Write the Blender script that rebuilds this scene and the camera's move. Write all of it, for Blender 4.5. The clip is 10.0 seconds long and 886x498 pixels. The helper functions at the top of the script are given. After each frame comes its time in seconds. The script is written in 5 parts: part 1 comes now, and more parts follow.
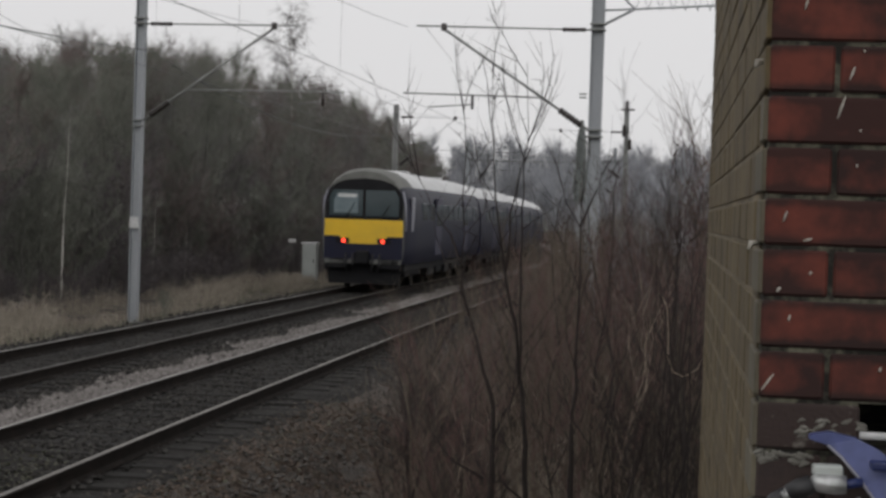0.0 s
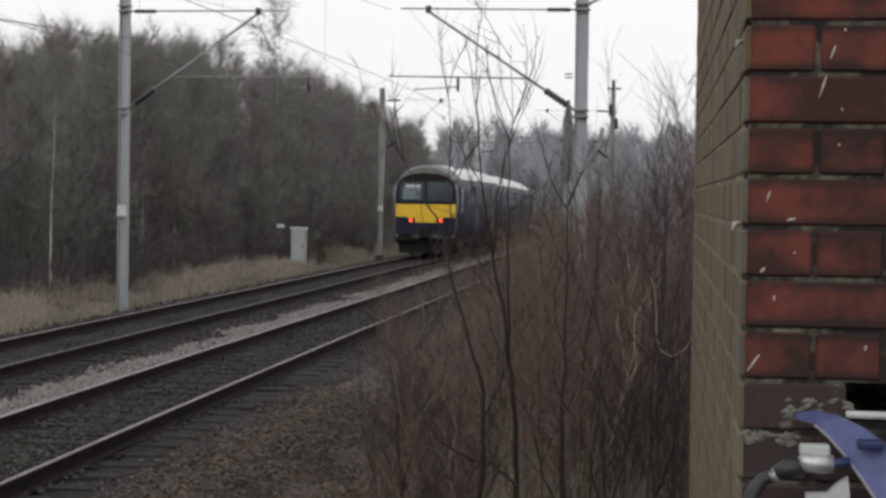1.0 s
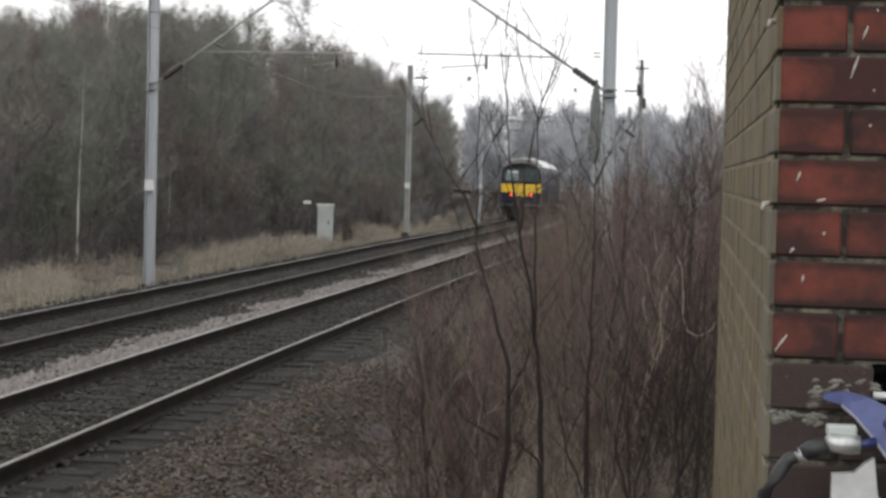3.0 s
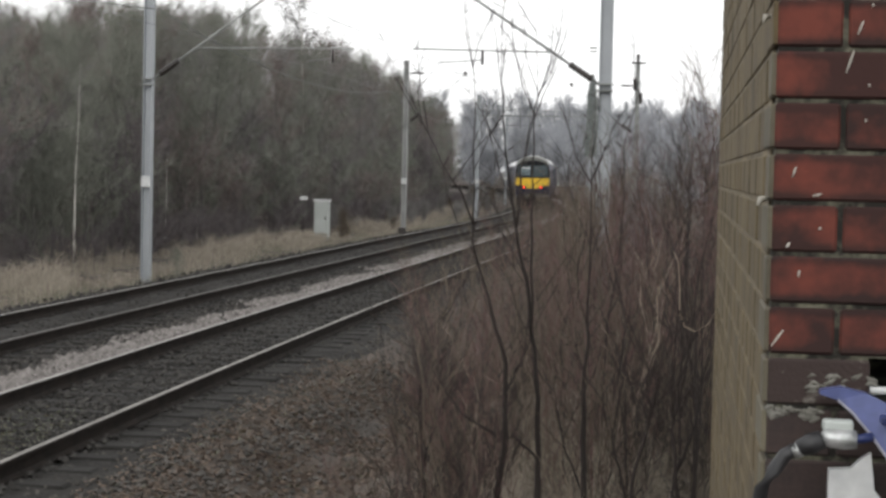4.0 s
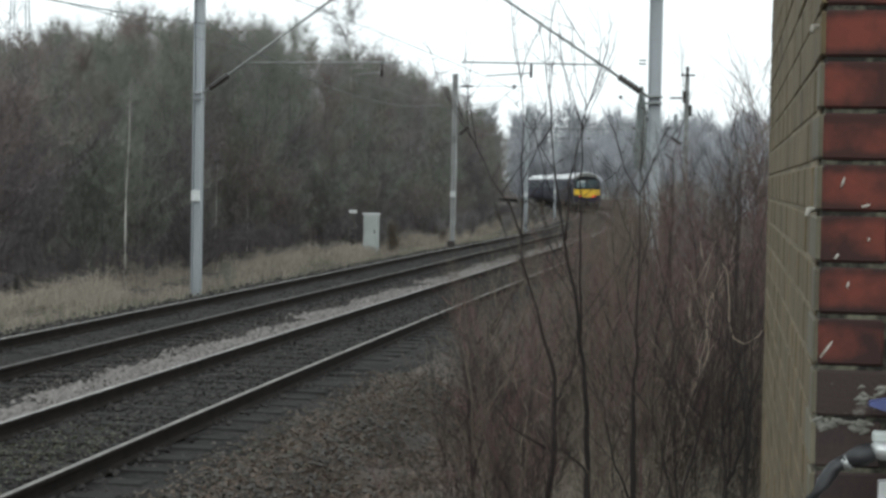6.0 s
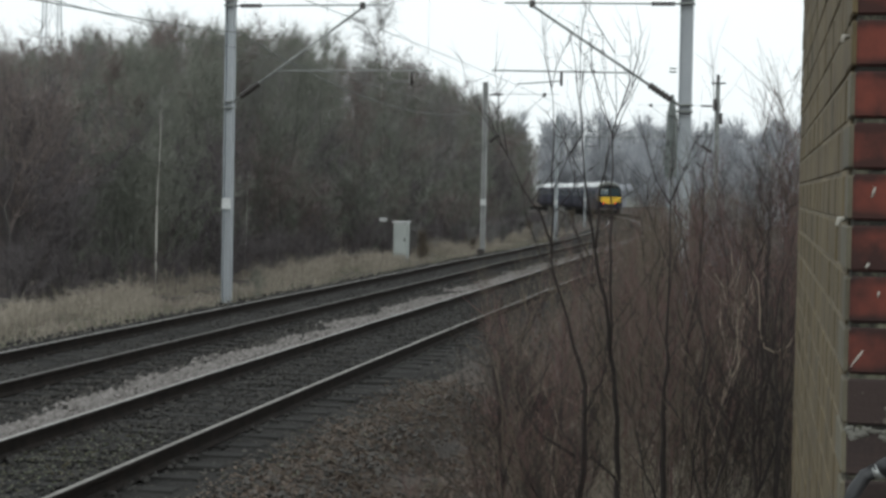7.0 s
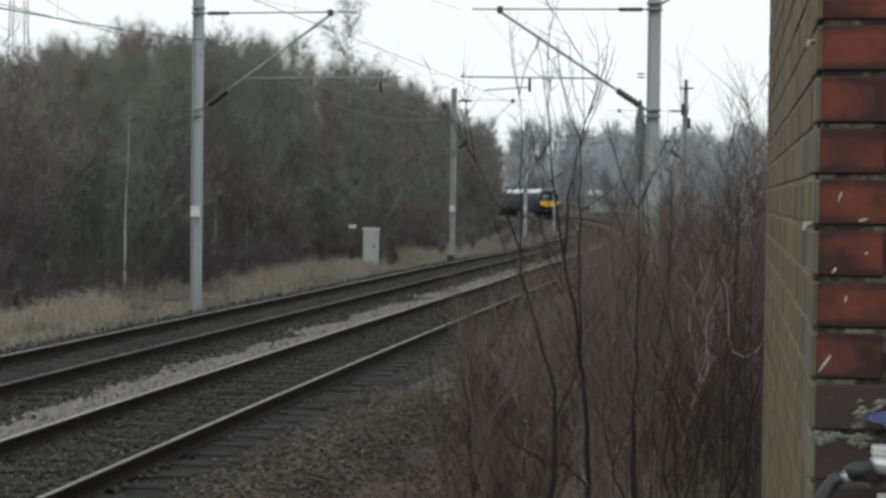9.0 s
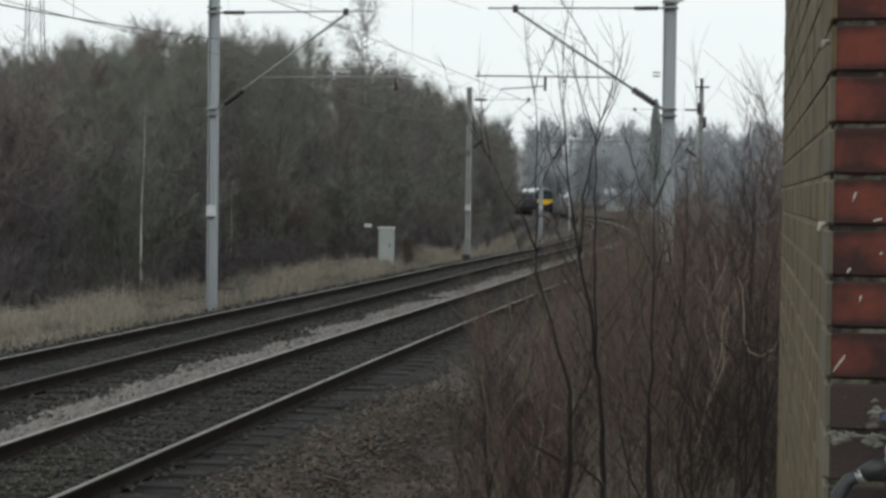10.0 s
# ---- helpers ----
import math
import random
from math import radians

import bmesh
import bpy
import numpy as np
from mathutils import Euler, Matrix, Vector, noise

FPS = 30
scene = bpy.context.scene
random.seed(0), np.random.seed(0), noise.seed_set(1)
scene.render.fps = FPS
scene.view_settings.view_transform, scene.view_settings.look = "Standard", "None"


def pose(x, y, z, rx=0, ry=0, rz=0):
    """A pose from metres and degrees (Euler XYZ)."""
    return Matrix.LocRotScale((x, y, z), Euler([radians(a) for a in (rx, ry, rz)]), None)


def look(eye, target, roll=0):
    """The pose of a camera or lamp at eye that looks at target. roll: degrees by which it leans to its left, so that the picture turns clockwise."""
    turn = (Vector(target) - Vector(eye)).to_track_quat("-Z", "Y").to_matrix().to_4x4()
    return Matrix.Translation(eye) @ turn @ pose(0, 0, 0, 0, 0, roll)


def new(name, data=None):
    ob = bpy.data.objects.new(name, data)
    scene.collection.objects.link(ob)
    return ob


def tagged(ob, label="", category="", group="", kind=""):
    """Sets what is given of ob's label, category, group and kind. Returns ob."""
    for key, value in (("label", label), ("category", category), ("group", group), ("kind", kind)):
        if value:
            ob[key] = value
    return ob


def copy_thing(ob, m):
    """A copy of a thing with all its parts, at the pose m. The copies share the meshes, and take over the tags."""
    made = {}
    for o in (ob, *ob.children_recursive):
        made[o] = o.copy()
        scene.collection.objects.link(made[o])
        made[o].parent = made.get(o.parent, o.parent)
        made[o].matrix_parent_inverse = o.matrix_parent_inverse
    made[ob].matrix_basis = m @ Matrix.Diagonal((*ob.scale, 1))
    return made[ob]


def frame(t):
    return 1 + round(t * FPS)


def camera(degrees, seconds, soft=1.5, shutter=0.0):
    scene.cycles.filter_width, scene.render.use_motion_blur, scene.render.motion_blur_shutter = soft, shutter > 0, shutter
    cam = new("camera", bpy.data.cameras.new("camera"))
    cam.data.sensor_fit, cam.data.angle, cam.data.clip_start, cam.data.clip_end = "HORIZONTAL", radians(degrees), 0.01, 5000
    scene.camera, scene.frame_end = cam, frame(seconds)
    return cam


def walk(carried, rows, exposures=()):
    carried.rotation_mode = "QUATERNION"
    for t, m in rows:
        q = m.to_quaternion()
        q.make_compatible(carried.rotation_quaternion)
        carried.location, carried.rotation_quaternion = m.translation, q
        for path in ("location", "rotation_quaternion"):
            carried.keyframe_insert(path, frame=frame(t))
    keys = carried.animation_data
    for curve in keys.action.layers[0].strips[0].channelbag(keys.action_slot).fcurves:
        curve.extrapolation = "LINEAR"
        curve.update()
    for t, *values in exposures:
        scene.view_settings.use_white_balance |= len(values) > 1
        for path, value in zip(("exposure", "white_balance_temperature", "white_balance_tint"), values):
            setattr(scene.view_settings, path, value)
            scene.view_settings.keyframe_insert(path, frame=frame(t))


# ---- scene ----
cam = camera(26.72, 10.0, soft=3.0)


def aim(x, y, z, yaw, pitch, roll):
    """A camera pose: yaw to the left of +y, pitch up, roll to its left, in degrees."""
    a, b = radians(yaw), radians(pitch)
    way = Vector((-math.sin(a) * math.cos(b), math.cos(a) * math.cos(b), math.sin(b)))
    return look((x, y, z), Vector((x, y, z)) + way, roll)


walk(cam, [
    (0.0, aim(-0.004, -0.004, 2.286, 0.234, -1.059, 1.880)),
    (0.5, aim(0.000, -0.002, 2.289, -0.055, -1.399, 1.360)),
    (1.0, aim(0.005, 0.003, 2.293, -0.115, -1.596, 0.815)),
    (1.5, aim(0.004, 0.001, 2.292, 0.579, -1.411, 1.156)),
    (2.0, aim(0.003, -0.004, 2.291, 0.383, -1.814, 1.531)),
    (2.5, aim(0.000, 0.000, 2.290, 0.000, -2.017, 1.564)),
    (2.7, aim(-0.001, -0.007, 2.290, 0.655, -2.141, 1.517)),
    (4.0, aim(0.001, -0.004, 2.292, 0.569, -2.428, 1.264)),
    (4.5, aim(0.001, -0.007, 2.292, 0.878, -1.995, 1.184)),
    (5.0, aim(-0.000, -0.014, 2.292, 1.092, -2.339, 1.194)),
    (5.5, aim(-0.000, -0.016, 2.291, 1.253, -2.189, 1.002)),
    (5.7, aim(0.003, -0.005, 2.290, 1.681, -2.133, 0.991)),
    (6.8, aim(0.006, -0.005, 2.291, 2.641, -1.850, 1.120)),
    (7.0, aim(0.003, -0.022, 2.292, 3.016, -1.824, 1.101)),
    (7.5, aim(0.004, -0.022, 2.294, 2.392, -1.808, 0.949)),
    (8.0, aim(0.005, -0.016, 2.293, 2.300, -2.035, 0.942)),
    (8.5, aim(0.007, -0.012, 2.296, 2.103, -1.855, 0.520)),
    (9.0, aim(0.007, -0.012, 2.294, 2.090, -1.613, 0.731)),
    (9.5, aim(0.009, -0.017, 2.296, 2.468, -1.455, 0.533)),
    (10.0, aim(0.008, -0.021, 2.296, 2.566, -1.651, 0.704)),
], exposures=[(0.0, -0.36, 6500, 11), (1.0, 0.06, 6500, 11), (2.0, 0.17, 6500, 10), (2.5, 0.42, 6500, 10), (4.0, 0.53, 6500, 9), (4.5, 0.46, 6200, 3), (5.5, 0.46, 6100, 2), (7.5, 0.14, 6200, 3), (8.5, 0.26, 6250, 3), (9.0, 0.16, 6250, 3), (10.0, 0.02, 6250, 3)])

# ---- sky and light: a bright overcast winter day ----
world = bpy.data.worlds.new("overcast")
scene.world = world
world.use_nodes = True
wn = world.node_tree
wn.nodes.clear()
sky = wn.nodes.new("ShaderNodeTexSky")
sky.sky_type, sky.sun_disc = "NISHITA", False
sky.sun_elevation, sky.sun_rotation = radians(28), radians(200)
sky.air_density, sky.dust_density = 1.0, 4.0
grey = wn.nodes.new("ShaderNodeHueSaturation")
grey.inputs["Saturation"].default_value = 0.12
veil = wn.nodes.new("ShaderNodeMix")
veil.data_type = "RGBA"
veil.inputs["Factor"].default_value = 0.8
veil.inputs["B"].default_value = (10.7, 10.65, 10.7, 1)
back = wn.nodes.new("ShaderNodeBackground")
back.inputs["Strength"].default_value = 0.1
wout = wn.nodes.new("ShaderNodeOutputWorld")
wn.links.new(sky.outputs[0], grey.inputs["Color"])
wn.links.new(grey.outputs[0], veil.inputs["A"])
wn.links.new(veil.outputs["Result"], back.inputs["Color"])
wn.links.new(back.outputs[0], wout.inputs[0])
sun = new("sun", bpy.data.lights.new("sun", "SUN"))
sun.data.energy, sun.data.angle, sun.data.color = 0.3, radians(25), (1.0, 0.97, 0.93)
sun.matrix_world = look((0, 0, 50), (10, 30, 30))


# ---- materials ----
def mat(name, color, other=None, rough=0.8, metal=0.0, scale=3.0, fine=40.0, bump=0.3, stretch=(1, 1, 1), spread=0.0, glow=None, dist=0.01, low=0.55, high=0.98, shine=0.5, grain=0.5, soot=0.0):
    """A surface whose colour drifts between two tones at two scales, with fine relief. spread: how much whole pieces differ. soot: blackened long edges of a brick."""
    m = bpy.data.materials.new(name)
    m.use_nodes = True
    nt = m.node_tree
    n, ln = nt.nodes, nt.links
    b = n["Principled BSDF"]
    b.inputs["Roughness"].default_value, b.inputs["Metallic"].default_value = rough, metal
    b.inputs["Specular IOR Level"].default_value = shine
    other = other or tuple(c * 0.55 for c in color)
    tc, mp = n.new("ShaderNodeTexCoord"), n.new("ShaderNodeMapping")
    mp.inputs["Scale"].default_value = stretch
    ln.new(tc.outputs["Object"], mp.inputs["Vector"])
    if spread:
        who, far = n.new("ShaderNodeObjectInfo"), n.new("ShaderNodeVectorMath")
        far.operation = "SCALE"
        far.inputs[0].default_value, far.inputs["Scale"].default_value = (37.0, 51.0, 23.0), 1.0
        ln.new(who.outputs["Random"], far.inputs["Scale"])
        ln.new(far.outputs[0], mp.inputs["Location"])
    big, small = n.new("ShaderNodeTexNoise"), n.new("ShaderNodeTexNoise")
    big.inputs["Scale"].default_value, small.inputs["Scale"].default_value = scale, fine
    big.inputs["Detail"].default_value = small.inputs["Detail"].default_value = 5
    for k in (big, small):
        ln.new(mp.outputs[0], k.inputs["Vector"])
    add = n.new("ShaderNodeMath")
    add.operation = "MULTIPLY_ADD"
    ln.new(small.outputs["Fac"], add.inputs[0])
    add.inputs[1].default_value = grain
    ln.new(big.outputs["Fac"], add.inputs[2])
    ramp = n.new("ShaderNodeMapRange")
    ramp.inputs["From Min"].default_value, ramp.inputs["From Max"].default_value = low, high
    ln.new(add.outputs[0], ramp.inputs["Value"])
    fac = ramp.outputs[0]
    if soot:
        cut, mid_, edge, rim, both_ = n.new("ShaderNodeSeparateXYZ"), n.new("ShaderNodeMath"), n.new("ShaderNodeMath"), n.new("ShaderNodeMapRange"), n.new("ShaderNodeMath")
        ln.new(tc.outputs["Object"], cut.inputs[0])
        mid_.operation, mid_.inputs[1].default_value = "SUBTRACT", 0.0415
        edge.operation, rim.interpolation_type, both_.operation, both_.use_clamp = "ABSOLUTE", "SMOOTHSTEP", "MULTIPLY_ADD", True
        rim.inputs["From Min"].default_value, rim.inputs["From Max"].default_value = 0.017, 0.039
        ln.new(cut.outputs[2], mid_.inputs[0])
        ln.new(mid_.outputs[0], edge.inputs[0])
        ln.new(edge.outputs[0], rim.inputs["Value"])
        ln.new(rim.outputs[0], both_.inputs[0])
        both_.inputs[1].default_value = soot
        ln.new(fac, both_.inputs[2])
        fac = both_.outputs[0]
    if spread:
        info, geo = n.new("ShaderNodeObjectInfo"), n.new("ShaderNodeNewGeometry")
        both = n.new("ShaderNodeMath")
        both.operation = "ADD"
        ln.new(info.outputs["Random"], both.inputs[0])
        ln.new(geo.outputs["Random Per Island"], both.inputs[1])
        wrap = n.new("ShaderNodeMath")
        wrap.operation = "FRACT"
        ln.new(both.outputs[0], wrap.inputs[0])
        lerp = n.new("ShaderNodeMix")
        lerp.inputs["Factor"].default_value = spread
        ln.new(fac, lerp.inputs["A"])
        ln.new(wrap.outputs[0], lerp.inputs["B"])
        fac = lerp.outputs["Result"]
    col = n.new("ShaderNodeMix")
    col.data_type = "RGBA"
    col.inputs["A"].default_value, col.inputs["B"].default_value = (*color, 1), (*other, 1)
    ln.new(fac, col.inputs["Factor"])
    ln.new(col.outputs["Result"], b.inputs["Base Color"])
    if bump:
        bp = n.new("ShaderNodeBump")
        bp.inputs["Strength"].default_value, bp.inputs["Distance"].default_value = bump, dist
        ln.new(small.outputs["Fac"], bp.inputs["Height"])
        ln.new(bp.outputs[0], b.inputs["Normal"])
    if glow:
        b.inputs["Emission Color"].default_value, b.inputs["Emission Strength"].default_value = (*glow[0], 1), glow[1]
    return m


M_RAIL = mat("rusty_rail_side", (0.024, 0.019, 0.016), (0.012, 0.010, 0.009), rough=0.9, shine=0.1, scale=6)
M_RAILTOP = mat("polished_rail_head", (0.36, 0.345, 0.325), (0.2, 0.19, 0.175), rough=0.55, metal=0.7, scale=2, bump=0.05)
# Two darker head tones, one for a single rail of each track.
M_RAILDULL = mat("dull_rail_head", (0.13, 0.12, 0.115), (0.06, 0.055, 0.05), rough=0.65, metal=0.4, scale=2, bump=0.05)
M_RAILMID = mat("mid_brown_rail_head", (0.25, 0.235, 0.215), (0.13, 0.12, 0.108), rough=0.6, metal=0.5, scale=2, bump=0.05)
M_SLEEPER = mat("weathered_sleeper", (0.024, 0.023, 0.021), (0.014, 0.013, 0.012), rough=0.9, shine=0.2, scale=4, stretch=(0.4, 3, 3), spread=0.4)
M_BALLAST_OLD = mat("dirty_ballast", (0.034, 0.032, 0.029), (0.009, 0.0085, 0.008), rough=0.95, shine=0.15, scale=0.9, fine=16, bump=0.9, dist=0.05)
M_BALLAST_BITS = mat("sooty_ballast_stone", (0.075, 0.071, 0.066), (0.016, 0.015, 0.014), rough=0.95, shine=0.2, scale=3, fine=25, bump=0.4, spread=0.8)
M_BALLAST_NEW = mat("pale_ballast", (0.24, 0.222, 0.21), (0.09, 0.08, 0.075), rough=0.95, scale=3, fine=25, bump=0.5, spread=0.7)
M_BALLAST_MID = mat("weathered_shoulder_stone", (0.11, 0.1, 0.09), (0.035, 0.032, 0.029), rough=0.95, scale=3, fine=25, bump=0.4, spread=0.8)
M_STEEL = mat("galvanised_steel", (0.36, 0.38, 0.40), (0.28, 0.30, 0.31), rough=0.55, metal=0.25, scale=1.2, stretch=(1, 1, 0.25), bump=0.1)
M_TUBE = mat("dull_tube", (0.30, 0.31, 0.30), (0.2, 0.21, 0.2), rough=0.6, metal=0.3, scale=3, bump=0.05)
M_DARK = mat("dark_insulator", (0.035, 0.028, 0.025), rough=0.4, scale=5, bump=0)
M_WIRE = mat("weathered_copper_wire", (0.13, 0.14, 0.135), rough=0.6, metal=0.3, bump=0)
M_CONC = mat("concrete_post", (0.33, 0.335, 0.33), (0.22, 0.22, 0.215), rough=0.9, scale=2, bump=0.2)
M_RED = mat("red_brick", (0.155, 0.041, 0.028), (0.027, 0.0145, 0.013), rough=0.8, scale=8, fine=45, bump=0.4, spread=0.15, dist=0.003, low=0.45, high=0.74, shine=0.3, grain=0.25, soot=0.7)
M_SOOT = mat("blackened_brick", (0.055, 0.036, 0.032), (0.022, 0.017, 0.016), rough=0.9, scale=12, fine=120, bump=0.4, dist=0.003)
M_OLIVE = mat("brown_side_brick", (0.155, 0.116, 0.055), (0.05, 0.038, 0.02), rough=0.85, scale=6, fine=45, bump=0.6, spread=0.25, dist=0.004, low=0.5, high=1.0)
M_QUOIN = mat("grey_tan_quoin_brick", (0.145, 0.13, 0.09), (0.075, 0.065, 0.045), rough=0.85, scale=6, fine=60, bump=0.3, spread=0.25, dist=0.003)
M_MORTAR = mat("mortar", (0.018, 0.016, 0.013), (0.17, 0.165, 0.12), rough=0.95, low=0.7, high=0.95, scale=11, fine=70, bump=0.5, dist=0.004)
M_SMEARED = mat("lime_smeared_brick", (0.04, 0.027, 0.024), (0.15, 0.137, 0.12), rough=0.95, scale=22, fine=130, bump=0.6, dist=0.004, low=0.86, high=1.02)
M_SIDE_MORTAR = mat("pale_side_mortar", (0.23, 0.19, 0.125), (0.08, 0.064, 0.042), rough=0.95, scale=4, fine=70, bump=0.4, dist=0.004)
M_LIME = mat("lime_smear", (0.5, 0.48, 0.42), (0.3, 0.28, 0.24), rough=0.95, scale=20, bump=0.5, dist=0.003)
M_CRUST = mat("grey_lime_crust", (0.21, 0.205, 0.18), (0.09, 0.085, 0.072), rough=0.95, scale=60, bump=0.6, dist=0.003)
M_BLUE = mat("blue_painted_metal", (0.078, 0.098, 0.25), (0.04, 0.052, 0.14), rough=0.42, scale=10, fine=60, bump=0.08)
M_NAVY = mat("navy_block", (0.02, 0.035, 0.14), rough=0.4, scale=8, bump=0)
M_WHITE = mat("scuffed_white_plastic", (0.62, 0.63, 0.62), (0.42, 0.43, 0.43), rough=0.45, scale=14, bump=0.05)
M_CHROME = mat("worn_chrome", (0.55, 0.56, 0.56), (0.2, 0.21, 0.2), rough=0.4, metal=0.6, scale=30, bump=0.15)
M_RUBBER = mat("black_rubber_hose", (0.022, 0.022, 0.024), rough=0.5, scale=20, bump=0.1)
M_BARK = mat("dark_bark", (0.13, 0.122, 0.115), (0.07, 0.066, 0.062), rough=0.95, scale=2, fine=18, bump=0.5, spread=0.5)
M_TWIG = mat("winter_twigs", (0.22, 0.21, 0.2), (0.12, 0.115, 0.112), rough=0.9, scale=0.5, fine=5, bump=0, spread=0.6)
M_TWIG_RED = mat("red_brown_twigs", (0.195, 0.158, 0.145), (0.105, 0.087, 0.082), rough=0.9, scale=0.5, fine=5, bump=0, spread=0.6)
M_TWIG_DARK = mat("dark_bramble_twigs", (0.14, 0.123, 0.126), (0.068, 0.06, 0.062), rough=0.9, scale=0.5, fine=5, bump=0, spread=0.6)
M_TWIG_GREEN = mat("mossy_twigs", (0.195, 0.203, 0.168), (0.115, 0.12, 0.1), rough=0.9, scale=0.5, fine=5, bump=0, spread=0.6)
# Far twigs lightened towards blue-grey: the distance haze is put into the colour.
M_TWIG_FAR = mat("haze_paled_far_twigs", (0.4, 0.41, 0.435), (0.28, 0.29, 0.31), rough=0.9, scale=0.5, fine=5, bump=0, spread=0.5)
M_BIRCH = mat("birch_bark", (0.72, 0.7, 0.64), (0.35, 0.33, 0.3), rough=0.8, scale=3, stretch=(1, 1, 0.3), bump=0.2)
M_REDSTEM = mat("reddish_sapling_bark", (0.16, 0.09, 0.084), (0.044, 0.028, 0.027), rough=0.75, shine=0.3, scale=2, fine=25, bump=0.2, spread=0.85)
M_GREYSTEM = mat("grey_brown_stem", (0.17, 0.139, 0.105), (0.043, 0.036, 0.029), rough=0.8, shine=0.3, scale=2, fine=25, bump=0.2, spread=0.85)
M_DARKSTEM = mat("dark_stem", (0.04, 0.031, 0.028), (0.018, 0.015, 0.014), rough=0.75, shine=0.25, scale=2, fine=25, bump=0.2, spread=0.5)
# Pale bark of the peeled branch; on the shoots it also paints glints.
M_PALESTEM = mat("pale_peeled_and_glint_stem", (0.42, 0.35, 0.27), (0.24, 0.19, 0.14), rough=0.8, scale=4, bump=0.1)
M_STRAW = mat("dead_grass", (0.4, 0.355, 0.29), (0.17, 0.148, 0.12), rough=0.9, scale=0.6, bump=0, spread=0.75)
M_GREEN = mat("rough_green_grass", (0.14, 0.145, 0.1), (0.2, 0.185, 0.145), rough=0.9, scale=0.6, bump=0, spread=0.6)
M_LEAF = mat("fallen_leaves", (0.165, 0.118, 0.088), (0.06, 0.047, 0.037), rough=0.85, scale=2, bump=0, spread=0.85)
M_IVY = mat("bramble_leaves", (0.05, 0.065, 0.03), (0.09, 0.07, 0.04), rough=0.6, scale=2, bump=0, spread=0.7)
M_IVYGREY = mat("grey_green_ivy", (0.27, 0.29, 0.28), (0.18, 0.2, 0.19), rough=0.7, scale=3, bump=0, spread=0.7)
M_SOIL = mat("leaf_strewn_soil", (0.068, 0.05, 0.038), (0.03, 0.024, 0.019), rough=0.95, scale=0.35, fine=9, bump=0.7, dist=0.05)
M_CABINET = mat("pale_grey_cabinet", (0.42, 0.45, 0.43), (0.34, 0.36, 0.34), rough=0.5, scale=2, bump=0.05)
M_TRAINBLUE = mat("dark_blue_livery", (0.009, 0.011, 0.032), (0.014, 0.014, 0.026), rough=0.5, shine=0.2, scale=0.7, fine=8, bump=0.02)
M_TRAINGREY = mat("grey_livery_panel", (0.30, 0.30, 0.34), (0.2, 0.2, 0.24), rough=0.4, scale=0.8, bump=0.02)
M_DOOR = mat("dull_violet_door_panel", (0.07, 0.07, 0.105), (0.045, 0.045, 0.07), rough=0.5, shine=0.2, scale=0.8, bump=0.02)
M_TRAINROOF = mat("grimy_grey_roof", (0.6, 0.61, 0.61), (0.45, 0.45, 0.45), rough=0.4, scale=0.8, fine=6, bump=0.1)
# Cab dome in a darker green-grey than the rest of the roof.
M_CABROOF = mat("green_grey_cab_dome", (0.16, 0.165, 0.15), (0.1, 0.1, 0.09), rough=0.6, scale=2, bump=0.1)
M_YELLOW = mat("warning_yellow", (0.78, 0.50, 0.015), (0.62, 0.40, 0.02), rough=0.4, scale=1.5, bump=0.03)
M_BLACK = mat("black_gear", (0.012, 0.012, 0.014), (0.007, 0.007, 0.008), rough=0.7, shine=0.2, scale=3, bump=0.1)
M_GLASS = mat("cab_glass", (0.045, 0.068, 0.075), (0.03, 0.045, 0.05), rough=0.08, scale=1, bump=0)
M_BLIND = mat("pale_cab_blind", (0.17, 0.215, 0.23), (0.12, 0.16, 0.175), rough=0.7, scale=4, bump=0)
M_TAIL = mat("red_tail_lamp", (0.5, 0.02, 0.01), rough=0.3, bump=0, glow=((1.0, 0.06, 0.03), 3.5))
M_SHED = mat("pale_cladding", (0.27, 0.28, 0.31), (0.19, 0.2, 0.22), rough=0.7, scale=0.3, bump=0.1)



# ---- mesh helpers ----
def mesh_of(name, V, F, material, smooth=False):
    me = bpy.data.meshes.new(name)
    me.from_pydata([tuple(v) for v in V], [], F)
    for m in material if isinstance(material, (list, tuple)) else [material]:
        me.materials.append(m)
    if smooth:
        me.shade_smooth()
    me.update()
    return me


def part(name, data, parent=None, label="", m=None):
    """Links a mesh as one object, under a thing or a part where one is given."""
    ob = new(name, data)
    if parent is not None:
        ob.parent = parent
    if m is not None:
        ob.matrix_basis = m
    return tagged(ob, label)


def tube(V, F, pts, radii, n=6, cap=True):
    """Adds a round bar along the points to the lists V and F."""
    base, k = len(V), len(pts)
    pts = [Vector(p) for p in pts]
    if not isinstance(radii, (list, tuple)):
        radii = [radii] * k
    for i, p in enumerate(pts):
        d = (pts[min(i + 1, k - 1)] - pts[max(i - 1, 0)]).normalized()
        a = d.cross(Vector((0.31, 0.17, 0.93)) if abs(d.z) < 0.9 else Vector((1, 0.1, 0))).normalized()
        b = d.cross(a)
        for j in range(n):
            w = 2 * math.pi * j / n
            V.append(p + (a * math.cos(w) + b * math.sin(w)) * radii[i])
    for i in range(k - 1):
        for j in range(n):
            q = base + i * n + j
            r = base + i * n + (j + 1) % n
            F.append((q, r, r + n, q + n))
    if cap:
        F.append(tuple(range(base + n - 1, base - 1, -1)))
        F.append(tuple(range(base + (k - 1) * n, base + k * n)))


